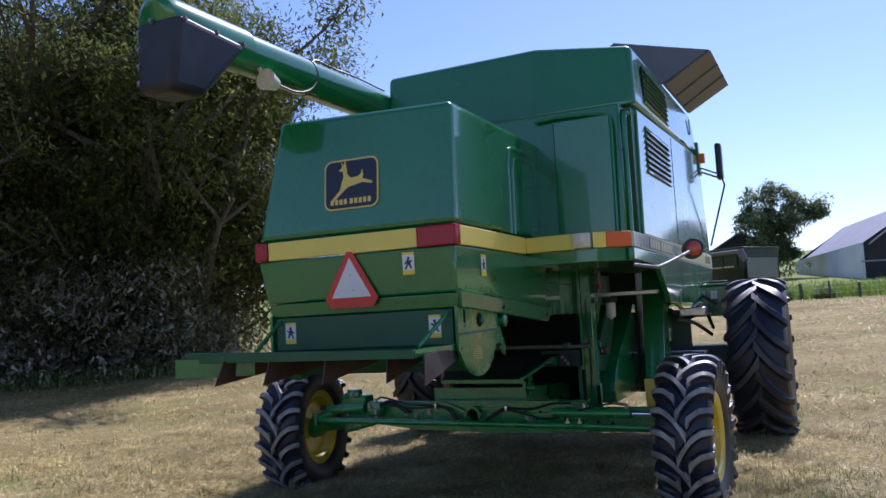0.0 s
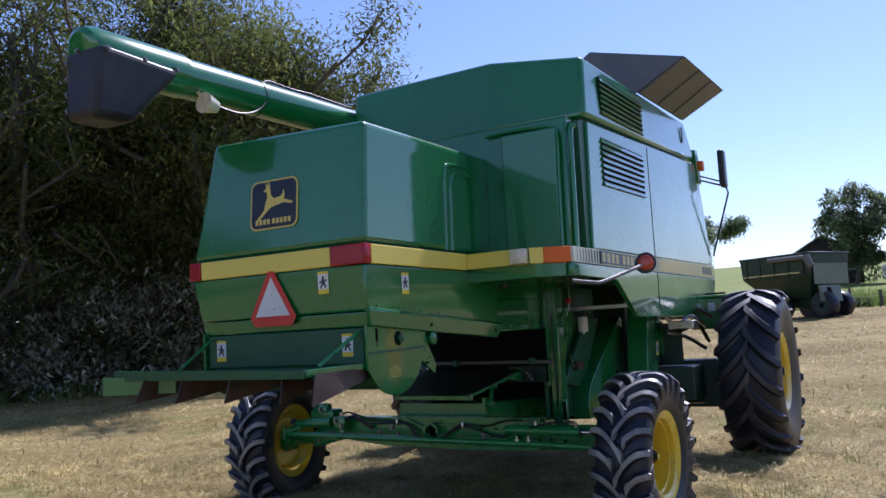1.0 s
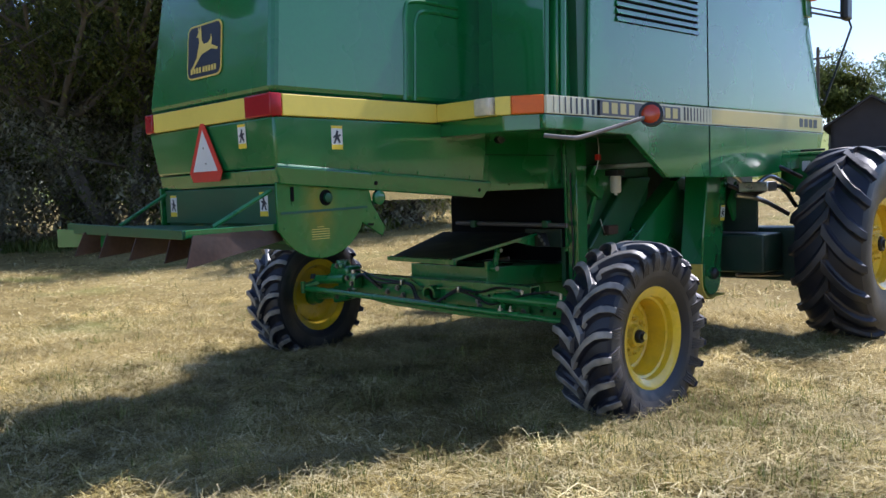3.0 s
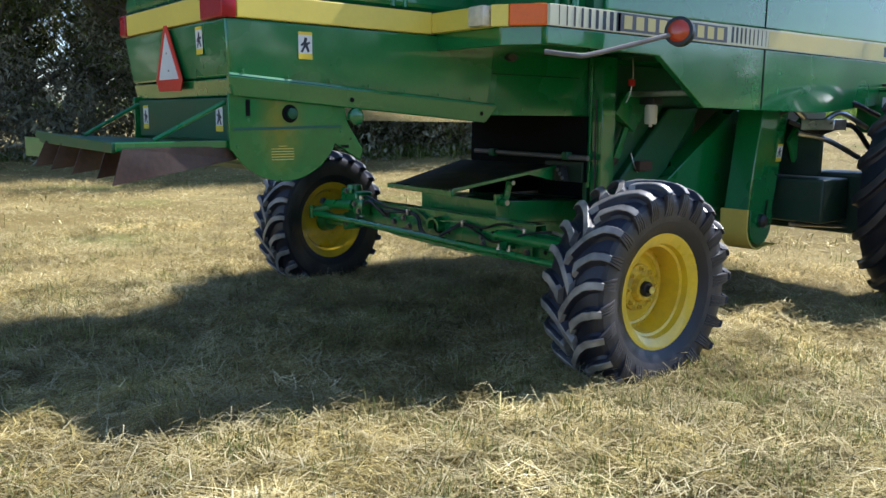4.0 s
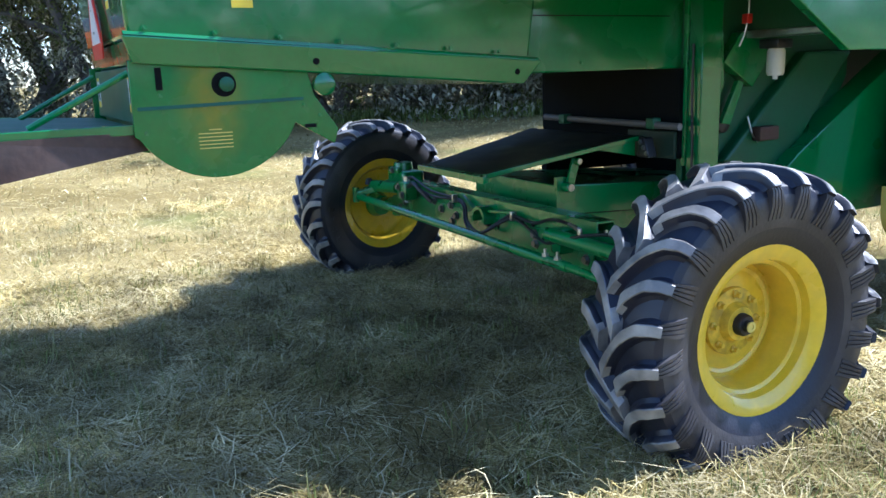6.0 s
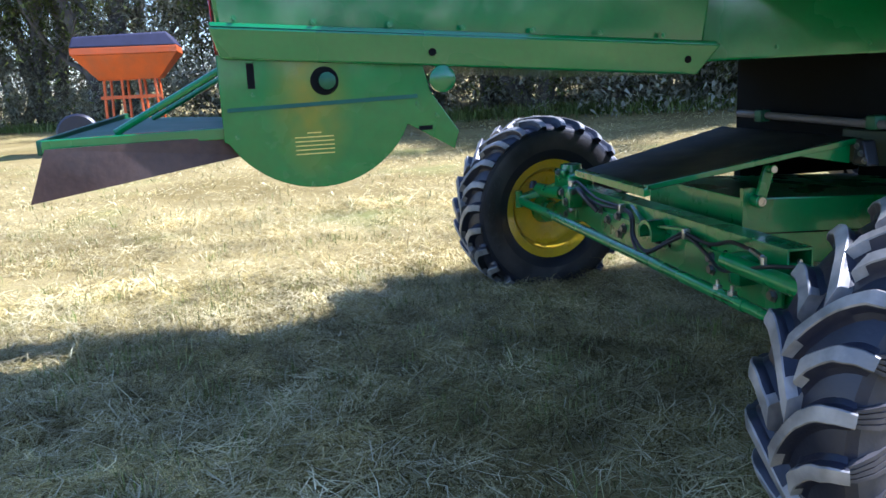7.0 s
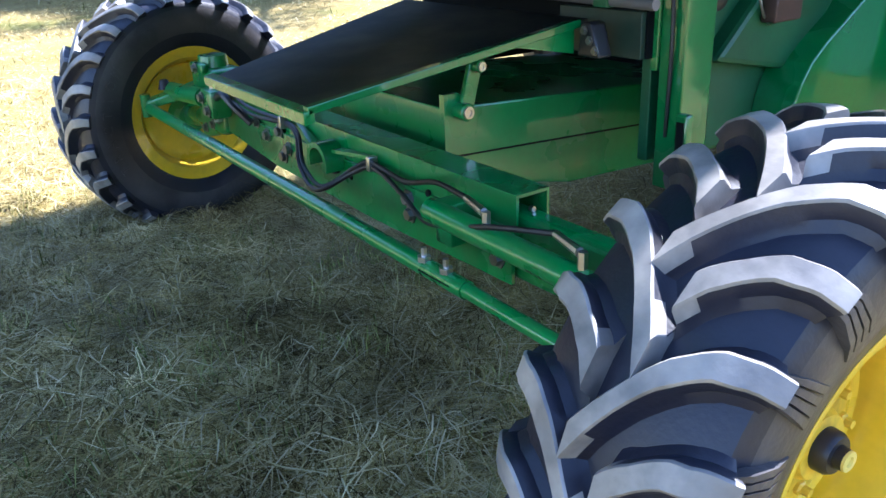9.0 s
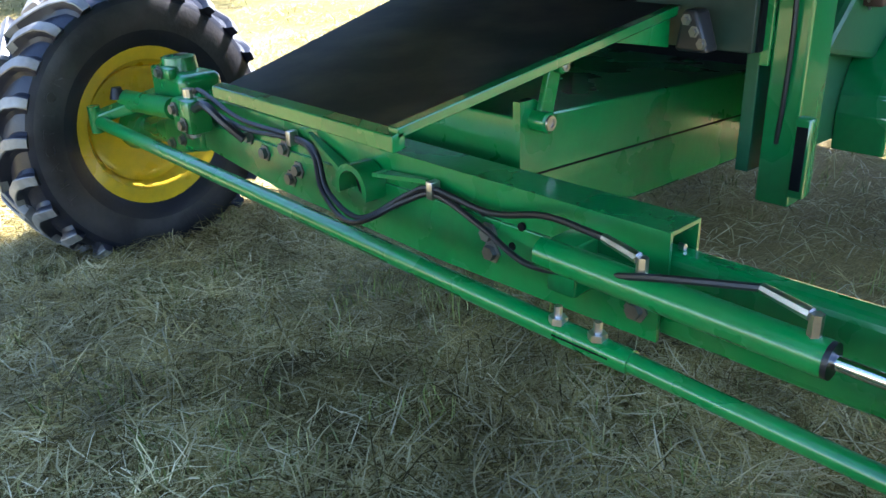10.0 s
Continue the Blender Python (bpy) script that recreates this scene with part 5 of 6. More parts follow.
part("hose_elbow", B(tube, smooth_path([(-3.60, 6.90, 0.74), (-3.50, 6.89, 0.77), (-3.42, 6.91, 0.72), (-3.36, 6.95, 0.66)]), 0.016, 8), BLACK, clevis)
part("clevis_pin", B(rod, (-3.67, 6.92, 0.62), (-3.67, 6.92, 0.80), 0.022, n=10), STEEL, clevis)
housing = part("knuckle_housing", B(box, -4.08, -3.80, 6.96, 7.14, 0.70, 0.82, 0.03, 3), GREEN_OLD, combine, "rounded green kingpin housing")
part("housing_cap", B(rod, (-3.96, 7.04, 0.82), (-3.96, 7.04, 0.87), 0.075, 0.068, 18), GREEN_OLD, housing)
part("housing_lug", B(box, -4.02, -3.86, 6.94, 6.98, 0.80, 0.845, 0.012), GREEN_OLD, housing)
part("housing_lower", B(hexa, [(-4.06, 6.97, 0.46), (-3.72, 6.97, 0.54), (-3.72, 7.12, 0.54), (-4.06, 7.12, 0.46), (-4.06, 6.97, 0.62), (-3.72, 6.97, 0.68), (-3.72, 7.12, 0.68), (-4.06, 7.12, 0.62)], 0.025, 3), GREEN_OLD, housing)
bolts(housing, [(-3.98, 6.968, 0.53), (-3.88, 6.968, 0.56), (-3.80, 6.968, 0.60), (-3.93, 6.938, 0.825)], -90, 1.5)
part("grease_cap", B(rod, (-4.20, 6.86, 0.70), (-4.20, 6.86, 0.745), 0.034, 0.02, 12), BLACK, housing)
# elbow and bolts below the chute corner
hinge = part("chute_hinge", B(hexa, [(-2.09, 7.61, 1.00), (-1.99, 7.61, 1.00), (-1.99, 7.68, 1.00), (-2.09, 7.68, 1.00), (-2.07, 7.61, 1.11), (-2.03, 7.61, 1.11), (-2.03, 7.68, 1.11), (-2.07, 7.68, 1.11)], 0.01), BLACK, combine, "black hinge bracket with bright bolts")
bolts(hinge, [(-2.055, 7.608, 1.085), (-2.03, 7.608, 1.055), (-2.005, 7.608, 1.025)], -90, 0.9)
# Plate in the deep-shade green; the dimness there is in its colour.
part("chute_flank", B(box, -2.30, -1.925, 7.735, 7.757, 0.99, 1.14, 0.003), GREEN_DEEP_SHADE, combine, "green plate below the pipe, darkened for its shade")


def draw_in(ob):
    """Brings the machine ahead of its rear axle to its true length."""
    def to(y):
        return 6.4 + (y - 6.4) * 0.967 if y > 6.4 else y
    done = set()
    for o in ob.children_recursive:
        top = o
        while top.parent != ob:
            top = top.parent
        if "wheel" in top.name:
            continue
        if o.matrix_basis.translation.y > 6.4:
            o.matrix_basis.translation.y = to(o.matrix_basis.translation.y)
        elif o.data.name not in done:
            done.add(o.data.name)
            for v in o.data.vertices:
                v.co.y = to(v.co.y)


draw_in(combine)
for o in combine.children:
    if o.name.split(".")[0] in ("axle_beam", "steering_cylinder", "hydraulic_hose", "hose_clip"):
        o.matrix_basis.translation.x = -0.03
    if o.name.split(".")[0] in ("elevator_leg", "clip_plate"):
        o.matrix_basis.translation.y = 0.22


# ---- blades, leaves and trees ----
def mesh_from(name, v, loops, starts, material):
    me = bpy.data.meshes.new(name)
    me.vertices.add(len(v))
    me.vertices.foreach_set("co", v.astype(np.float32).reshape(-1))
    me.loops.add(len(loops))
    me.loops.foreach_set("vertex_index", loops.astype(np.int32))
    me.polygons.add(len(starts))
    me.polygons.foreach_set("loop_start", starts.astype(np.int32))
    me.update(calc_edges=True)
    me.materials.append(material)
    return me


def blades_mesh(name, base, length, width, lean, yaw, bend, material, curl=0.0, slim=False):
    """Many thin grass or straw blades, two pieces each, or slim ones pointed at both ends. lean: 0 flat, 1 upright. All arrays of one length."""
    n = len(length)
    d = np.stack([np.cos(yaw) * np.cos(lean), np.sin(yaw) * np.cos(lean), np.sin(lean)], 1)
    side = np.stack([-np.sin(yaw), np.cos(yaw), np.zeros(n)], 1) * (width / 2)[:, None]
    mid = base + d * (length * 0.5)[:, None]
    tip = base + d * length[:, None] + np.stack([np.zeros(n), np.zeros(n), -bend * length], 1) + side * 4 * np.random.uniform(-1, 1, n)[:, None]
    lift = np.stack([np.zeros(n), np.zeros(n), bend * length * 0.35], 1)
    if slim:
        mid = mid + lift
        v = np.stack([base, mid + side, tip, mid - side], 1).reshape(-1, 3)
        q = np.arange(n)[:, None] * 4
        loops = np.concatenate([q + 0, q + 1, q + 3, q + 3, q + 1, q + 2], 1).reshape(-1)
        starts = np.arange(2 * n) * 3
        return mesh_from(name, v, loops, starts, material)
    mid = mid + side / (width / 2)[:, None] * (np.random.normal(0, 1, n) * curl * length)[:, None]
    v = np.stack([base - side, base + side, mid + side + lift, mid - side + lift, tip], 1).reshape(-1, 3)
    q = np.arange(n)[:, None] * 5
    loops = np.concatenate([q + 0, q + 1, q + 2, q + 3, q + 3, q + 2, q + 4], 1).reshape(-1)
    starts = np.stack([np.arange(n) * 7, np.arange(n) * 7 + 4], 1).reshape(-1)
    return mesh_from(name, v, loops, starts, material)


def blade_material(name, stops, trans=0.25, rough=0.75, patchy=0.0, tufts=0.0):
    """Thin leaf or straw: its tone varies piece by piece, and some light comes through."""
    m = bpy.data.materials.new(name)
    m.use_nodes = True
    n, ln = m.node_tree.nodes, m.node_tree.links
    geo = n.new("ShaderNodeNewGeometry")
    ramp = n.new("ShaderNodeValToRGB")
    while len(ramp.color_ramp.elements) < len(stops):
        ramp.color_ramp.elements.new(0.5)
    for e, (p, c) in zip(ramp.color_ramp.elements, stops):
        e.position, e.color = p, (*c, 1)
    ln.new(geo.outputs["Random Per Island"], ramp.inputs["Fac"])
    col = ramp.outputs["Color"]
    for grain, lo, hi in ((patchy, 0.5, 1.35), (tufts, 0.5, 1.35)):
        if not grain:
            continue
        tc, nz = n.new("ShaderNodeTexCoord"), n.new("ShaderNodeTexNoise")
        nz.inputs["Scale"].default_value = grain
        ln.new(tc.outputs["Object"], nz.inputs["Vector"])
        mr, mx = n.new("ShaderNodeMapRange"), n.new("ShaderNodeMix")
        mr.inputs["From Min"].default_value, mr.inputs["From Max"].default_value = 0.3, 0.7
        mr.inputs["To Min"].default_value, mr.inputs["To Max"].default_value = lo, hi
        ln.new(nz.outputs["Fac"], mr.inputs["Value"])
        mx.data_type, mx.blend_type = "RGBA", "MULTIPLY"
        mx.inputs["Factor"].default_value = 1
        ln.new(col, mx.inputs["A"])
        ln.new(mr.outputs[0], mx.inputs["B"])
        col = mx.outputs["Result"]
    b, t, mix = n["Principled BSDF"], n.new("ShaderNodeBsdfTranslucent"), n.new("ShaderNodeMixShader")
    b.inputs["Roughness"].default_value, b.inputs["Specular IOR Level"].default_value = rough, 0.15
    mix.inputs[0].default_value = trans
    ln.new(col, b.inputs["Base Color"])
    ln.new(col, t.inputs["Color"])
    ln.new(b.outputs[0], mix.inputs[1])
    ln.new(t.outputs[0], mix.inputs[2])
    ln.new(mix.outputs[0], n["Material Output"].inputs["Surface"])
    return m


HAY = blade_material("hay_blades", [(0.0, (0.085, 0.063, 0.020)), (0.35, (0.29, 0.22, 0.064)), (0.75, (0.52, 0.415, 0.15)), (1.0, (0.76, 0.64, 0.34))], 0.12, patchy=0.8, tufts=4.0)
HAY_FAR = blade_material("golden_hay_blades", [(0.0, (0.17, 0.125, 0.036)), (0.35, (0.43, 0.325, 0.105)), (0.75, (0.66, 0.53, 0.22)), (1.0, (0.82, 0.71, 0.40))], 0.12, patchy=0.5, tufts=1.6)
STRAW = blade_material("pale_straw", [(0.0, (0.33, 0.265, 0.105)), (0.5, (0.53, 0.44, 0.20)), (1.0, (0.77, 0.67, 0.40))], 0.12, patchy=1.2, tufts=3.0)
GRASS = blade_material("grass_blades", [(0.0, (0.10, 0.13, 0.03)), (0.5, (0.19, 0.21, 0.06)), (1.0, (0.42, 0.38, 0.17))], 0.25, patchy=0.7)
TUFT = blade_material("green_tuft_blades", [(0.0, (0.13, 0.17, 0.035)), (0.5, (0.25, 0.28, 0.075)), (1.0, (0.46, 0.42, 0.19))], 0.3, patchy=0.9)
WEED = blade_material("weed_blades", [(0.0, (0.09, 0.13, 0.03)), (0.6, (0.22, 0.28, 0.075)), (1.0, (0.40, 0.42, 0.16))], 0.3, patchy=0.5)
LEAF = blade_material("willow_leaves", [(0.0, (0.065, 0.085, 0.025)), (0.6, (0.14, 0.165, 0.045)), (1.0, (0.23, 0.25, 0.075))], 0.5, rough=0.75, patchy=0.35)
BRUSH = blade_material("dull_brush_leaves", [(0.0, (0.20, 0.19, 0.125)), (0.6, (0.36, 0.35, 0.24)), (1.0, (0.54, 0.53, 0.39))], 0.45, rough=0.7, patchy=0.5)
LEAF_DARK = blade_material("maple_leaves", [(0.0, (0.09, 0.13, 0.06)), (0.6, (0.18, 0.24, 0.11)), (1.0, (0.32, 0.37, 0.19))], 0.5, rough=0.5, patchy=0.35)
BARK = mat("bark", (0.11, 0.095, 0.08), 0.9, var=0.35, scale=3, bump=0.8, bump_scale=18, dirt=(0.17, 0.16, 0.13), dirt_amount=0.4)


def heights(x, y):
    return np.array([ground_height(a, b) for a, b in zip(x, y)])


def scatter(n, x0, x1, y0, y1, clump, seed):
    """Places with clumps and thin patches."""
    r = np.random.RandomState(seed)
    x, y = r.uniform(x0, x1, n * 2), r.uniform(y0, y1, n * 2)
    p = np.array([0.5 + 0.9 * noise.noise((a * clump, b * clump, seed)) for a, b in zip(x, y)])
    keep = r.uniform(0, 1, n * 2) < p
    return x[keep], y[keep], r


def hay(name, n, area, hole, size, seed, material, lean, lift, label, slim=False):
    """Blades over an area (x0, x1, y0, y1), leaving out a hole where a finer layer lies."""
    x, y, r = scatter(n, *area, 1.1, seed)
    if hole:
        keep = (x < hole[0]) | (x > hole[1]) | (y < hole[2]) | (y > hole[3])
        x, y = x[keep], y[keep]
    k = len(x)
    z = heights(x, y) + np.abs(r.normal(0, lift, k)) * (0.35 + 0.8 * np.clip(np.array([noise.noise((a * 1.6, b * 1.6, 9)) for a, b in zip(x, y)]) + 0.4, 0, 1))
    swirl = np.array([9 * noise.noise((a * 0.7, b * 0.7, 21)) for a, b in zip(x, y)]) + math.pi * r.randint(0, 2, k)
    length = r.uniform(0.4, 1.7, k) * size[0]
    me = blades_mesh(name, np.stack([x, y, z], 1), length, r.uniform(0.5, 1.5, k) * size[1], r.normal(lean[0], lean[1], k), swirl + r.normal(0, 1.1, k), r.uniform(-0.05, 0.28, k), material, 0.13, slim)
    return tagged(new(name, me), label, "grass", kind="stuff")


HAY_LABEL, STUBBLE_LABEL = "loose dry cut hay lying over the field", "short green grass stubble between the hay"
NEAR, MIDDLE, WIDE = (-5.2, 1.0, 3.4, 8.2), (-9, 3.6, 1.8, 11.5), (-18, 10, -3, 26)
hay("cut_hay", 200000, NEAR, None, (0.14, 0.0034), 1, HAY, (0.02, 0.13), 0.034, HAY_LABEL)
hay("cut_hay", 55000, NEAR, None, (0.17, 0.0034), 11, STRAW, (0.03, 0.13), 0.050, HAY_LABEL)
hay("cut_hay", 34000, MIDDLE, NEAR, (0.18, 0.0050), 12, STRAW, (0.02, 0.12), 0.045, HAY_LABEL, True)
hay("cut_hay", 135000, MIDDLE, NEAR, (0.16, 0.0062), 6, HAY_FAR, (0.02, 0.13), 0.032, HAY_LABEL, True)
hay("cut_hay", 105000, WIDE, MIDDLE, (0.17, 0.0105), 2, HAY_FAR, (0.02, 0.11), 0.032, HAY_LABEL, True)
hay("cut_hay", 32000, WIDE, MIDDLE, (0.20, 0.012), 13, STRAW, (0.02, 0.11), 0.045, HAY_LABEL, True)
hay("cut_hay", 60000, (-32, 22, 2, 64), WIDE, (0.32, 0.032), 3, HAY_FAR, (0.01, 0.07), 0.03, HAY_LABEL, True)
hay("stubble_grass", 4500, NEAR, None, (0.085, 0.0030), 4, GRASS, (0.85, 0.4), 0.004, STUBBLE_LABEL)
hay("stubble_grass", 6000, (-0.6, 2.4, 3.8, 7.6), None, (0.085, 0.0042), 14, GRASS, (0.6, 0.45), 0.012, STUBBLE_LABEL)
hay("stubble_grass", 6000, MIDDLE, NEAR, (0.095, 0.0045), 7, GRASS, (0.85, 0.4), 0.004, STUBBLE_LABEL, True)
hay("stubble_grass", 9000, WIDE, MIDDLE, (0.11, 0.009), 5, GRASS, (0.85, 0.4), 0.004, STUBBLE_LABEL, True)


def tufts(count, each, area, seed):
    """Upright tufts of new green grass standing through the hay."""
    r = np.random.RandomState(seed)
    cx, cy = r.uniform(area[0], area[1], count), r.uniform(area[2], area[3], count)
    size = r.uniform(0.5, 1.6, count)
    i = np.repeat(np.arange(count), each)
    x, y = cx[i] + r.normal(0, 0.05, len(i)) * size[i], cy[i] + r.normal(0, 0.05, len(i)) * size[i]
    k = len(i)
    me = blades_mesh("grass_tufts", np.stack([x, y, heights(x, y)], 1), r.uniform(0.05, 0.13, k) * (0.7 + 0.4 * size[i]), r.uniform(0.0025, 0.0055, k), r.normal(1.05, 0.32, k), r.uniform(0, 6.28, k), r.uniform(0, 0.35, k), TUFT)
    return tagged(new("grass_tufts", me), "short upright green grass tufts between the hay", "grass", kind="stuff")


tufts(420, 34, (-1.2, 3.0, 3.0, 8.0), 31)
tufts(150, 30, (-5.2, -1.2, 3.6, 8.0), 32)
tufts(500, 22, (-9, 6, 0, 14), 33)


def leaf_cloud(name, centres, radii, count, size, material, seed, droop=0.5, flat=0.8):
    """Leaves gathered round many points, thin at the rim of each cluster."""
    r = np.random.RandomState(seed)
    centres, radii = np.array(centres), np.array(radii)
    i = r.choice(len(centres), count, p=radii ** 1.5 / (radii ** 1.5).sum())
    d = r.normal(0, 1, (count, 3))
    d /= np.linalg.norm(d, axis=1)[:, None]
    base = centres[i] + d * (radii[i] * r.uniform(0.15, 1.0, count) ** 0.6)[:, None] * np.array([1, 1, flat])
    length = r.uniform(0.6, 1.5, count) * size
    return blades_mesh(name, base, length, length * r.uniform(0.35, 0.6, count), r.normal(-droop, 0.6, count), r.uniform(0, 2 * math.pi, count), r.uniform(-0.2, 0.3, count), material, slim=True)


def tree(at, height, spread, seed, leaves, leaf_size, material, label, stems=3, low=0.12, group="", open_crown=1.0, fill=0):
    """A tree of forking tapered limbs with leaf clusters along the outer ones."""
    r = random.Random(seed)
    x, y = at
    z = ground_height(x, y) - 0.1
    t = thing("tree", (x, y, z), label, "tree", group)
    bm, tips = bmesh.new(), []
    def limb(p, d, length, rad, depth):
        pts = [p]
        for k in range(5):
            d = (d + Vector((r.gauss(0, 0.13), r.gauss(0, 0.13), r.gauss(0.03, 0.08)))).normalized()
            pts.append(pts[-1] + d * length / 5)
        tube(bm, pts, lambda f: max(0.012, rad * (1 - 0.62 * f)), 7 if depth < 2 else 5)
        if depth >= 1:
            tips.extend((q, length * 0.30) for q in pts[2:])
        if depth < 3:
            for k in range(r.randint(3, 4) if depth else r.randint(4, 6)):
                f = r.uniform(0.25, 1.0) if depth else r.uniform(0.18, 1.0)
                q = pts[min(5, int(f * 5))]
                a = r.uniform(0, 2 * math.pi)
                side = Vector((math.cos(a), math.sin(a), r.uniform(-0.15, 0.7)))
                limb(q, (d * 0.5 + side).normalized(), length * r.uniform(0.42, 0.62), rad * 0.45, depth + 1)
    for k in range(stems):
        a = 2 * math.pi * (k + r.random()) / stems
        lean = 0.34 * spread / height * (0.3 if stems == 1 else 1.6)
        limb(Vector((x + 0.25 * math.cos(a), y + 0.25 * math.sin(a), z)), Vector((lean * math.cos(a), lean * math.sin(a), 1)).normalized(), height * r.uniform(0.62, 0.78), height * 0.017 + 0.05, 0)
    part("trunk", bm, BARK, t, smooth=60)
    cs = [c for c, _ in tips]
    rs = [max(0.7, min(1.6, q)) * open_crown for _, q in tips]
    for k in range(int(len(cs) * low)):
        a, q = r.uniform(0, 2 * math.pi), spread * r.uniform(0.2, 0.55)
        cs.append(Vector((x + q * math.cos(a), y + q * math.sin(a), z + height * r.uniform(0.05, 0.35))))
        rs.append(r.uniform(0.5, 1.1))
    for k in range(fill):
        d = Vector((r.gauss(0, 1), r.gauss(0, 1), r.gauss(0, 1))).normalized() * r.uniform(0.55, 0.95)
        cs.append(Vector((x + d.x * spread * 0.5, y + d.y * spread * 0.5, z + height * (0.60 + 0.36 * d.z))))
        rs.append(r.uniform(0.6, 1.3))
    crown = new("crown", leaf_cloud("crown", [tuple(c) for c in cs], rs, leaves, leaf_size, material, seed))
    crown.parent = t
    crown.matrix_parent_inverse = base_of(t).inverted()
    return t


# the wood edge beside the field
EDGE = [(-43, -14), (-37, -4), (-32, 5.5), (-26, 12.0), (-21.5, 16.5), (-19.0, 19.0), (-17.6, 20.4)]


def on_edge(f):
    f *= len(EDGE) - 1
    i = min(int(f), len(EDGE) - 2)
    return Vector(EDGE[i]).lerp(Vector(EDGE[i + 1]), f - i)


rr = random.Random(5)
for k in range(15):
    p = on_edge(k / 14)
    back = Vector((-0.6, 0.8)) * rr.uniform(0.5, 3.0)
    tree((p.x + back.x, p.y + back.y), rr.uniform(12.5, 15.5) * (1.1 if k < 10 else 0.97), 8 if k < 11 else 7, 20 + k, 15000 if k < 4 else (28000 if k < 9 else 62000 if k < 11 else 74000), 0.17 if k < 4 else 0.14, LEAF, "tall leafy willow-like tree with a tangled crown at the field edge", 3, 0.12, "trees of the wood edge", fill=120 if k < 9 else 320, open_crown=1.0 if k < 11 else 1.35)
for k in range(8):
    p = on_edge(k / 8.6)
    tree((p.x - 5.5 + rr.uniform(-1, 1), p.y + 6.5 + rr.uniform(-1, 1)), rr.uniform(15, 18), 9, 60 + k, 6000 if k < 5 else 12000, 0.22, LEAF, "tall leafy tree deeper in the wood", 2, 0.15, "trees of the wood edge")
# Trees out of view, added so the rear hood mirrors them.
for k, p in enumerate(((-41.5, -17), (-42.5, -21), (-43.5, -25), (-44, -29), (-44, -33))):
    tree(p, 17.5, 8.5, 120 + k, 13000, 0.32, LEAF, "tall leafy willow-like tree with a tangled crown at the field edge", 3, 0.2, "trees of the wood edge", fill=140)
cs, rs = [], []
for k in range(620):
    p = on_edge(rr.random())
    b = rr.uniform(-2.0, 5.0)
    cs.append((p.x - 0.6 * b + rr.uniform(-1, 1), p.y + 0.8 * b + rr.uniform(-1, 1), rise(p.y) + rr.uniform(0.2, 2.6 + 0.9 * (b + 2.0))))
    rs.append(rr.uniform(0.6, 1.4))
tagged(new("undergrowth", leaf_cloud("undergrowth", cs, rs, 125000, 0.165, BRUSH, 77)), "tangled bushes under the trees", "bushes", kind="stuff")
cs, rs = [], []
for k in range(300):
    p = on_edge(rr.random())
    b = rr.uniform(7.0, 13.0)
    cs.append((p.x - 0.6 * b + rr.uniform(-1, 1), p.y + 0.8 * b + rr.uniform(-1, 1), rise(p.y) + rr.uniform(0.3, 8.0)))
    rs.append(rr.uniform(1.2, 2.1))
tagged(new("undergrowth", leaf_cloud("undergrowth", cs, rs, 42000, 0.36, BRUSH, 78)), "tall bushes deeper in the wood", "bushes", kind="stuff")
n = 16000
r = np.random.RandomState(8)
f = r.uniform(0, 1, n)
pts = np.array([on_edge(a) for a in f])
off = np.abs(r.normal(0, 0.9, n))
x, y = pts[:, 0] + 0.6 * off, pts[:, 1] - 0.8 * off
me = blades_mesh("edge_weeds", np.stack([x, y, heights(x, y)], 1), r.uniform(0.18, 0.62, n), r.uniform(0.012, 0.032, n), r.normal(1.15, 0.3, n), r.uniform(0, 6.28, n), r.uniform(0, 0.4, n), WEED)
tagged(new("edge_weeds", me), "tall green weeds along the wood edge", "weeds", kind="stuff")


# ---- the farmyard beyond ----
GREY_ROOF = mat("grey_metal_roof", (0.30, 0.29, 0.30), 0.55, metal=0.2, var=0.2, scale=0.4, dirt=(0.25, 0.16, 0.12), dirt_amount=0.25, dirt_scale=0.5)
WHITE_SIDING = mat("weathered_white_siding", (0.62, 0.63, 0.66), 0.7, var=0.12, scale=0.5)
DARK_WOOD = mat("dark_barn_boards", (0.035, 0.032, 0.035), 0.85, var=0.3, scale=1)
POST = mat("weathered_post", (0.10, 0.085, 0.07), 0.9, var=0.3, scale=3)
ORANGE = mat("orange_paint", (0.62, 0.11, 0.015), 0.4, var=0.15, scale=2, dirt=(0.2, 0.12, 0.08), dirt_amount=0.3)
NAVY = mat("navy_cover", (0.03, 0.028, 0.06), 0.6, var=0.2)
CART_GREEN = mat("dark_cart_paint", (0.010, 0.035, 0.016), 0.45, var=0.2, scale=1, dirt=(0.08, 0.08, 0.05), dirt_amount=0.3)
CAR_WHITE = mat("pale_car_paint", (0.55, 0.57, 0.60), 0.25, var=0.04, coat=0.6)
CAR_GLASS = mat("car_glass", (0.02, 0.025, 0.03), 0.08, var=0.02)


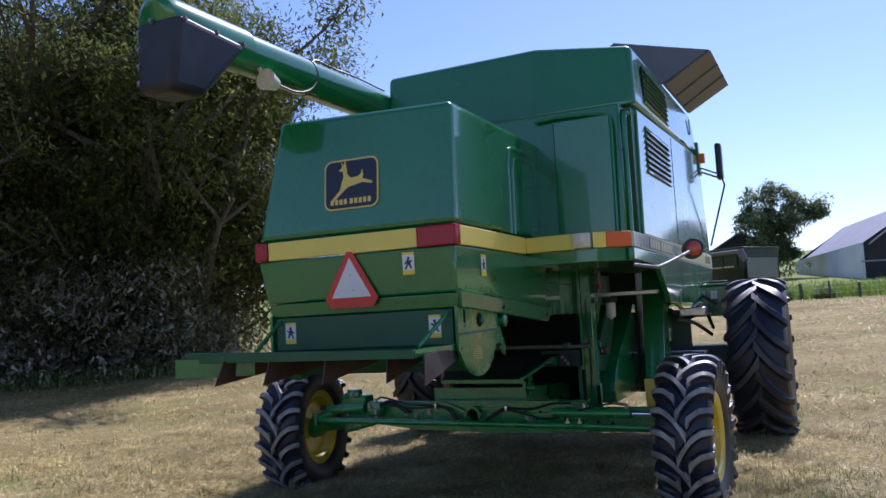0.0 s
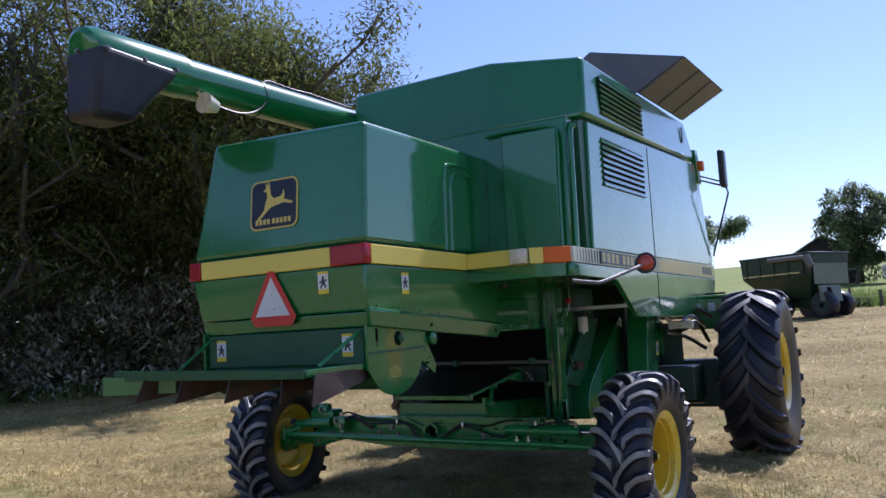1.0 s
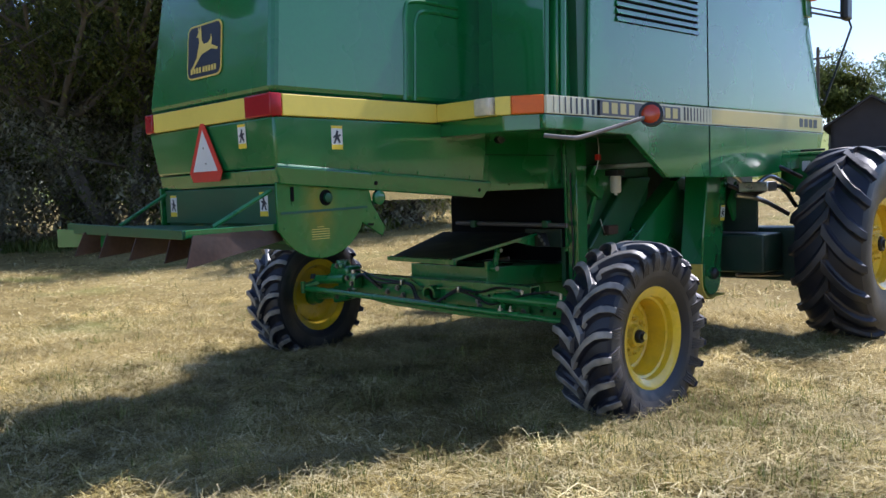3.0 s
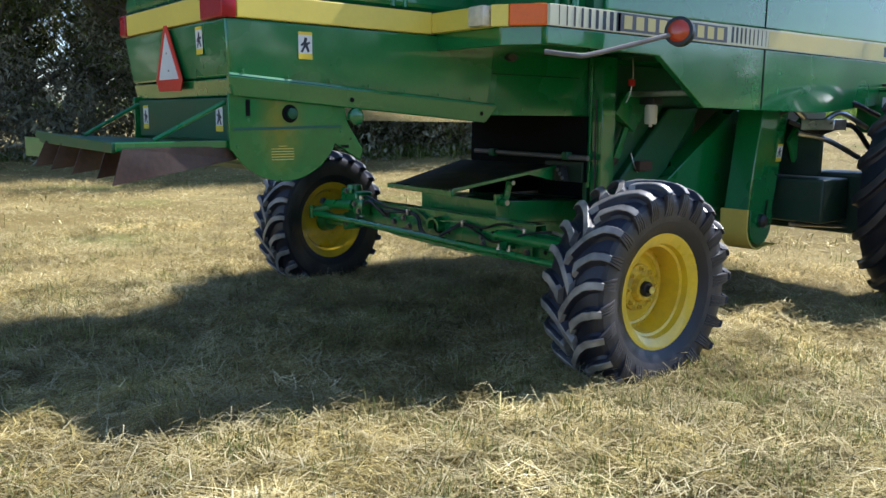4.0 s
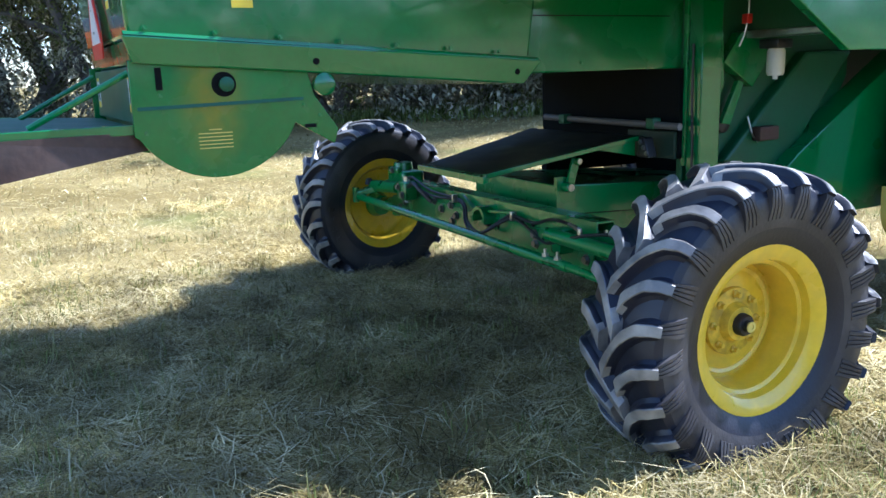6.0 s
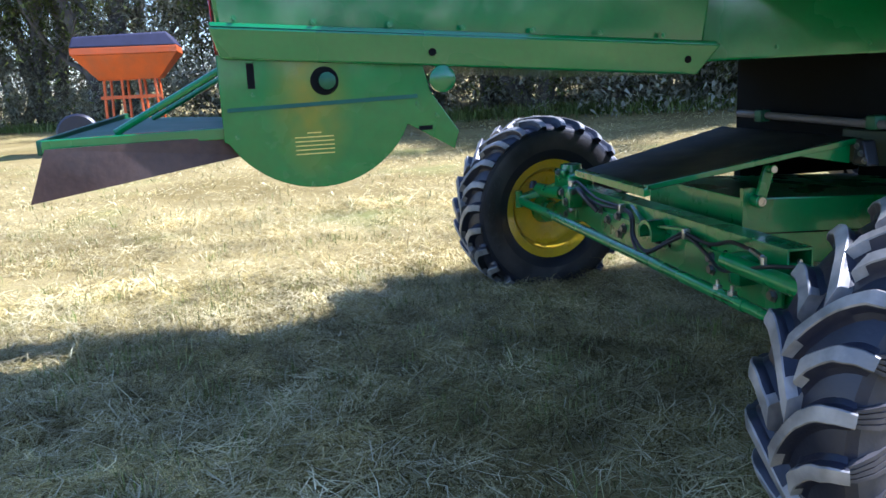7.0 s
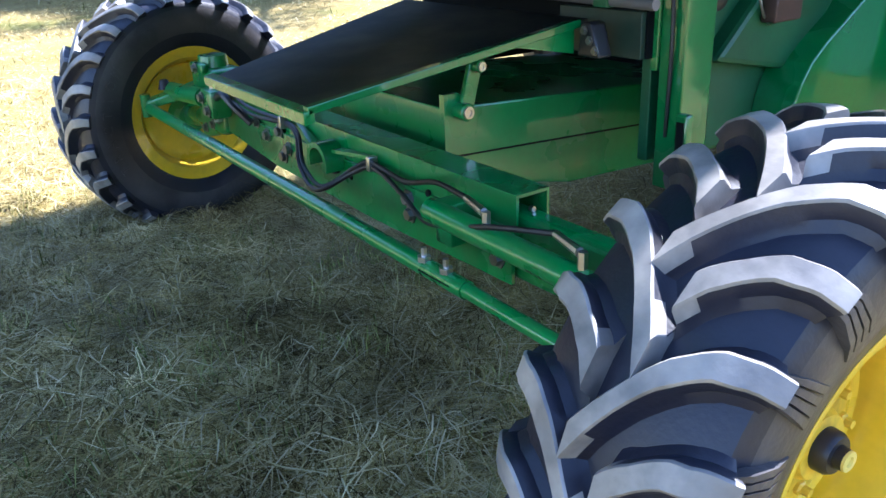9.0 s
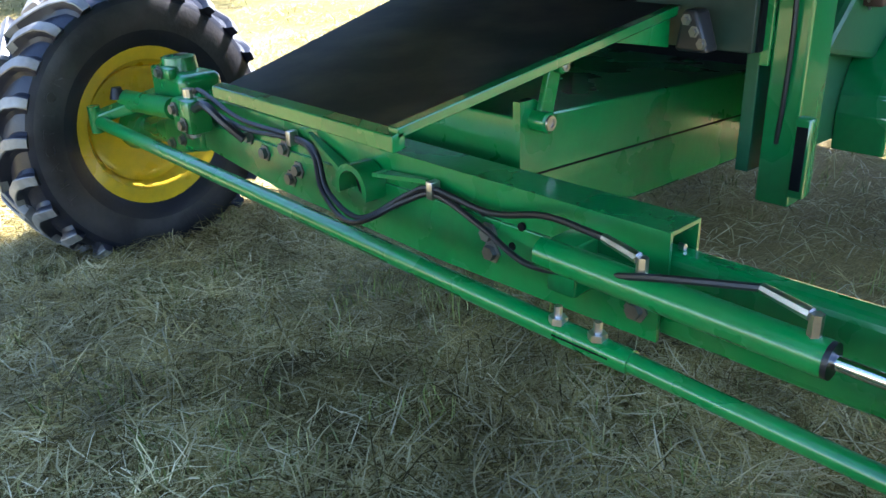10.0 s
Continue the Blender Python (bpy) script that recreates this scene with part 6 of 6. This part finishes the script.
def barn(name, corner, along, length, width, eave, ridge, wall_mat, gable_mat, label, roof_mat=None):
    """A gabled barn from one corner: its long side runs along a heading (degrees), its width to the left of that."""
    z = ground_height(*corner) - 0.3
    b = thing(name, (*corner, z), label, "barn")
    a = radians(along)
    u, v = Vector((math.cos(a), math.sin(a), 0)), Vector((-math.sin(a), math.cos(a), 0))
    o = Vector((*corner, z))
    def block(us, vs, zs):
        return [o + u * us[i] + v * vs[j] + Vector((0, 0, zs[k])) for k in (0, 1) for i, j in ((0, 0), (1, 0), (1, 1), (0, 1))]
    w = 0.2
    part("wall", B(hexa, block((0, length), (0, w), (0, eave))), wall_mat, b, "pale weathered long wall")
    part("wall", B(hexa, block((0, length), (width - w, width), (0, eave))), wall_mat, b)
    for s in (0, length - w):
        bm = bmesh.new()
        poly = [(0, 0), (width, 0), (width, eave), (width / 2, ridge), (0, eave)]
        lo, hi = [bm.verts.new(o + u * s + v * p + Vector((0, 0, q))) for p, q in poly], [bm.verts.new(o + u * (s + w) + v * p + Vector((0, 0, q))) for p, q in poly]
        fs = [bm.faces.new(lo), bm.faces.new(hi)] + [bm.faces.new((lo[i - 1], lo[i], hi[i], hi[i - 1])) for i in range(5)]
        bmesh.ops.recalc_face_normals(bm, faces=fs)
        gable = part("gable", bm, gable_mat, b, "dark gable wall")
        for k in range(3):
            part("gable_rail", B(hexa, block((s - 0.06, s + w + 0.06), (0.3 + k * width / 3, 0.1 + (k + 0.8) * width / 3), (eave * 0.5, eave * 0.5 + 0.15))), GREY_ROOF, b)
    for p0, p1 in (((-0.5, eave - 0.3), (width / 2, ridge)), ((width + 0.5, eave - 0.3), (width / 2, ridge))):
        bm = bmesh.new()
        pts = [o + u * s + v * p + Vector((0, 0, q + d)) for d in (0.02, 0.18) for s, (p, q) in ((-0.5, p0), (length + 0.5, p0), (length + 0.5, p1), (-0.5, p1))]
        hexa(bm, pts)
        bmesh.ops.recalc_face_normals(bm, faces=bm.faces)
        part("roof", bm, roof_mat or GREY_ROOF, b, "weathered metal roof")
    return b


barn("barn", (4.6, 94), 102, 34, -13, 4.0, 8.2, WHITE_SIDING, DARK_WOOD, "large pale barn with a grey metal roof and dark gable")
barn("shed", (-4.5, 118), 100, 8, 9, 4.0, 6.7, DARK_WOOD, DARK_WOOD, "small dark shed with a grey roof")
barn("shed", (-13.3, 63), 106, 9, 5.0, 3.9, 5.6, DARK_WOOD, DARK_WOOD, "black gabled shed beyond the field", DARK_WOOD)

BROWN_ROOF = mat("rusty_brown_roof", (0.11, 0.075, 0.07), 0.7, var=0.25, scale=0.6)
barn("shed", (-17.0, 84), 100, 10, 8, 2.3, 4.0, DARK_WOOD, DARK_WOOD, "low dark shed with a rusty brown roof", BROWN_ROOF)

# fence with tall grass behind it
for k in range(26):
    x = -22 + k * 1.9
    y = 65 + 0.25 * math.sin(k * 1.7)
    h = 1.2 + 0.35 * ((k * 7) % 5 == 0) + 0.12 * math.sin(k * 2.3)
    p = part("fence_post", B(tube, [(x, y, rise(y) - 0.3), (x + 0.02, y, rise(y) + h * 0.5), (x + 0.03 * math.sin(k), y, rise(y) + h)], 0.075 + 0.02 * (k % 3), 8), POST, None)
    tagged(p, "weathered round wooden fence post", "fence post", "posts of the field fence")
for z in (0.45, 0.8, 1.1):
    tagged(part("fence_wire", B(tube, [(-22 + 1.9 * k, 65, rise(65) + z + 0.02 * math.sin(k)) for k in range(26)], 0.008, 4), STEEL, None), "sagging steel fence wire between wooden posts", "fence wire", "wires of the field fence")
n = 26000
r = np.random.RandomState(12)
x, y = r.uniform(-40, 40, n), 65.6 + np.abs(r.normal(0, 9, n))
me = blades_mesh("tall_grass", np.stack([x, y, heights(x, y)], 1), r.uniform(0.35, 1.0, n) * (1 + 0.5 * (np.abs(y - 66) < 2)), r.uniform(0.03, 0.07, n), r.normal(1.2, 0.25, n), r.uniform(0, 6.28, n), r.uniform(0, 0.4, n), blade_material("pasture_blades", [(0.0, (0.13, 0.22, 0.03)), (1.0, (0.30, 0.38, 0.08))], 0.35))
tagged(new("tall_grass", me), "tall bright green grass behind the fence", "grass", kind="stuff")
cs = [(x, 66.2, rise(66) + 0.4) for x in (-4.6, -4.2, -3.6, -3.0, -2.2, 0.2, 0.7)]
tagged(new("fence_bush", leaf_cloud("fence_bush", cs, [0.7] * 7, 2500, 0.18, LEAF_DARK, 5)), "dark scrub along the fence", "bush", kind="stuff")

# trees round the yard
tree((-4.9, 112), 13.5, 9, 101, 30000, 0.40, LEAF_DARK, "round dark leafy shade tree beside the barn", 1, 0.05, open_crown=1.1, fill=110)
tree((-21.0, 90), 11.5, 8, 102, 26000, 0.34, LEAF_DARK, "round dark leafy tree beyond the yard", 1, 0.05, open_crown=1.1, fill=110)
tree((-24.5, 80), 11.0, 8, 103, 20000, 0.30, LEAF, "leafy green tree beyond the yard", 1, 0.05, open_crown=1.1, fill=110)
tree((-62, 290), 5.0, 7, 105, 1500, 0.7, LEAF_DARK, "lone round bush on the far hill", 2, 0.6, open_crown=1.4)

# unseen low tree belt added across the field to darken the panels' reflections
cs, rs = [], []
for k in range(620):
    y = rr.uniform(-70, 190)
    cs.append((58 + rr.uniform(0, 8) + 0.04 * y, y, rise(y) * 0.6 + rr.uniform(0.3, 9.0)))
    rs.append(rr.uniform(1.2, 2.4))
tagged(new("far_tree_belt", leaf_cloud("far_tree_belt", cs, rs, 34000, 0.85, LEAF, 91)), "unseen low belt of leafy trees across the field", "trees", kind="stuff")

# utility pole
pole = thing("utility_pole", (-20.5, 66, rise(66)), "wooden utility pole with crossarm and transformer", "utility pole")
part("shaft", B(rod, (-20.5, 66, rise(66) - 0.3), (-20.5, 66, rise(66) + 9.6), 0.16, 0.11, 10), POST, pole)
part("crossarm", B(box, -21.5, -19.5, 65.93, 66.07, rise(66) + 8.7, rise(66) + 8.85), POST, pole)
part("transformer", B(rod, (-20.85, 66, rise(66) + 6.1), (-20.85, 66, rise(66) + 6.9), 0.22, n=14), GREY_SHEET, pole)


# grain cart
END_GREY = mat("pale_green_end_panel", (0.16, 0.20, 0.15), 0.5, var=0.2, scale=1, dirt=(0.2, 0.19, 0.15), dirt_amount=0.3)


def grain_cart():
    """A tapered hopper on wheels that stands at a slant: a runs along its length, b into its depth."""
    corner, turn = Vector((-2.95, 40.4)), radians(31)
    g = ground_height(*corner) - 0.02
    c = thing("grain_cart", (-4.2, 42.2, g), "dark green grain cart with a folded auger standing on the field", "grain cart")
    def at(a, b, z):
        return Vector((corner.x - math.cos(turn) * a + math.sin(turn) * b, corner.y + math.sin(turn) * a + math.cos(turn) * b, g + z))
    def block(name, a, b, z, material, parent, label="", top=None, bevel=0.02):
        (a2, b2) = top or (a, b)
        bm = B(hexa, [at(u, v, z[0]) for u, v in ((a[1], b[0]), (a[0], b[0]), (a[0], b[1]), (a[1], b[1]))] + [at(u, v, z[1]) for u, v in ((a2[1], b2[0]), (a2[0], b2[0]), (a2[0], b2[1]), (a2[1], b2[1]))], bevel)
        bmesh.ops.recalc_face_normals(bm, faces=bm.faces)
        return part(name, bm, material, parent, label)
    L, W = 3.75, 2.7
    low = block("hopper", (0.5, L - 1.1), (0.5, W - 0.5), (0.95, 2.0), CART_GREEN, c, "dark green tapered hopper", ((0, L), (0, W)))
    block("hopper_side", (0, L), (0, W), (2.0, 2.95), CART_GREEN, low, "", ((-0.04, L + 0.06), (-0.05, W + 0.05)))
    block("hopper_rim", (-0.07, L + 0.1), (-0.08, 0.02), (2.93, 3.02), CART_GREEN, low)
    block("hopper_rim", (-0.09, 0.0), (-0.08, W + 0.08), (2.93, 3.02), CART_GREEN, low)
    for k in range(5):
        a = 0.3 + k * 0.78
        block("hopper_rib", (a, a + 0.07), (-0.07, 0.01), (2.0, 2.93), CART_GREEN, low, "", None, 0)
    block("yellow_band", (0.5, L - 0.1), (-0.062, -0.055), (2.10, 2.16), STRIPE_FADED, low, "thin faded stripe", None, 0)
    part("folded_auger", B(rod, at(0.05, -0.22, 2.78), at(2.0, -0.22, 2.78), 0.11, n=14), GREY_SHEET, c, "grey folded auger tube")
    part("auger_spout", B(rod, at(0.0, -0.22, 2.85), at(-0.25, -0.2, 2.35), 0.17, 0.14, 12), GREY_SHEET, c, "grey spout of the folded auger")
    block("end_panel", (-0.075, -0.05), (0.15, W - 0.15), (1.55, 2.5), END_GREY, c, "pale green end panel")
    block("end_shield", (-0.3, -0.02), (0.5, 1.7), (0.75, 1.5), END_GREY, c, "pale sloping shield with openings", ((-0.08, -0.02), (0.4, 1.9)))
    block("shield_opening", (-0.27, -0.2), (0.85, 1.15), (0.85, 1.4), DARK, c, "", ((-0.12, -0.1), (0.85, 1.15)), 0)
    block("undercarriage", (0.2, L - 0.2), (0.8, W - 0.8), (0.55, 0.98), CART_GREEN, c)
    block("drawbar", (L - 0.6, L + 1.7), (1.15, 1.4), (0.55, 0.75), CART_GREEN, c, "drawbar with hitch", ((L - 0.6, L + 1.6), (1.18, 1.38)))
    block("jack_box", (L + 0.9, L + 1.2), (1.05, 1.5), (0.75, 1.2), GREY_SHEET, c, "grey hose box on the drawbar")
    for a, b, out in ((1.9, 0.25, 1), (1.9, W - 0.25, -1), (-0.05, 0.75, 1), (0.35, W - 0.3, -1)):
        o = at(a, b, 0.6)
        v = Vector((math.sin(turn), math.cos(turn), 0)) * -out
        w = part("wheel", B(tube, [o - v * 0.24, o - v * 0.22, o - v * 0.14, o + v * 0.14, o + v * 0.22, o + v * 0.24], lambda f: 0.62 if 0.3 < f < 0.7 else (0.58 if 0.1 < f < 0.9 else 0.50), 28), RUBBER, c, "black cart wheel with a pale rim")
        part("rim", B(rod, o + v * 0.20, o + v * 0.255, 0.36, 0.34, 20), PALE if a > 1 else CART_GREEN, w)
        part("hub", B(rod, o + v * 0.25, o + v * 0.29, 0.11, n=12), DARK, w)


grain_cart()


def vehicle(at, heading, pickup, label):
    """A pale parked car or pickup far off, with its cabin, glass and wheels."""
    x, y = at
    z = ground_height(x, y)
    c = thing("pickup_truck" if pickup else "car", (x, y, z), label, "car")
    m = pose(x, y, z, 0, 0, heading)
    def put(name, bm, material, parent, lab=""):
        bmesh.ops.transform(bm, matrix=m, verts=bm.verts)
        return part(name, bm, material, parent, lab)
    body = put("body", B(prism, [(-2.2, 0.35), (2.2, 0.35), (2.25, 0.75), (1.9, 0.92), (0.9, 1.0), (-2.2, 1.0)], "y", -0.85, 0.85, 0.05), CAR_WHITE, c)
    cab = [(-0.7, 1.0), (0.95, 1.0), (0.45, 1.55), (-0.6, 1.55)] if pickup else [(-1.7, 1.0), (1.0, 1.0), (0.4, 1.45), (-1.1, 1.45)]
    put("cabin", B(prism, cab, "y", -0.74, 0.74, 0.05), CAR_WHITE, body)
    put("side_window", B(prism, [(u * 0.86, 1.03 + (w - 1.0) * 0.8) for u, w in cab], "y", -0.752, 0.752), CAR_GLASS, body)
    for u in (-1.4, 1.4):
        for v in (-0.78, 0.78):
            w = put("wheel", B(rod, (u, v - 0.1, 0.33), (u, v + 0.1, 0.33), 0.33, n=18), RUBBER, c)
            put("rim", B(rod, (u, v - 0.115, 0.33), (u, v + 0.115, 0.33), 0.18, n=14), STEEL, w)


vehicle((-12.3, 58.5), 5, False, "pale silver car parked beyond the field")
vehicle((-15.2, 60), 8, True, "pale pickup truck parked beyond the field")


# orange hopper spreader near the wood
def spreader():
    x, y = -21.0, 2.35
    ground_z = ground_height(x, y)
    g = ground_z + 0.38
    s = thing("seed_spreader", (x, y, ground_z), "orange hopper spreader with a dark cover on legs", "spreader")
    h = part("hopper", B(hexa, [(x - 0.6, y - 0.7, g + 1.35), (x + 0.6, y - 0.7, g + 1.35), (x + 0.6, y + 0.7, g + 1.35), (x - 0.6, y + 0.7, g + 1.35), (x - 0.95, y - 1.2, g + 1.95), (x + 0.95, y - 1.2, g + 1.95), (x + 0.95, y + 1.2, g + 1.95), (x - 0.95, y + 1.2, g + 1.95)], 0.03), ORANGE, s)
    part("hopper_wall", B(box, x - 0.96, x + 0.96, y - 1.21, y + 1.21, g + 1.95, g + 2.12, 0.02), ORANGE, h)
    part("cover", B(hexa, [(x - 0.97, y - 1.22, g + 2.12), (x + 0.97, y - 1.22, g + 2.12), (x + 0.97, y + 1.22, g + 2.12), (x - 0.97, y + 1.22, g + 2.12), (x - 0.9, y - 1.12, g + 2.38), (x + 0.9, y - 1.12, g + 2.38), (x + 0.9, y + 1.0, g + 2.44), (x - 0.9, y + 1.0, g + 2.44)], 0.04), NAVY, s, "dark navy cover")
    for u in (-0.55, 0.55):
        for v in (-0.65, -0.2, 0.25, 0.65):
            part("leg", B(rod, (x + u, y + v, ground_z), (x + u, y + v * 0.9, g + 1.40), 0.035, n=8), ORANGE, s)
    part("cross_bar", B(box, x + 0.5, x + 0.58, y - 0.7, y + 0.7, g + 0.9, g + 0.98), ORANGE, s)
    part("wheel", B(lathe, [(0, 0.05), (0, 0.45), (0.06, 0.5), (0.22, 0.5), (0.28, 0.45), (0.28, 0.05)], (x + 0.75, y - 1.25, ground_z + 0.5), 24), RUBBER, s, "dark spreader wheel")


spreader()
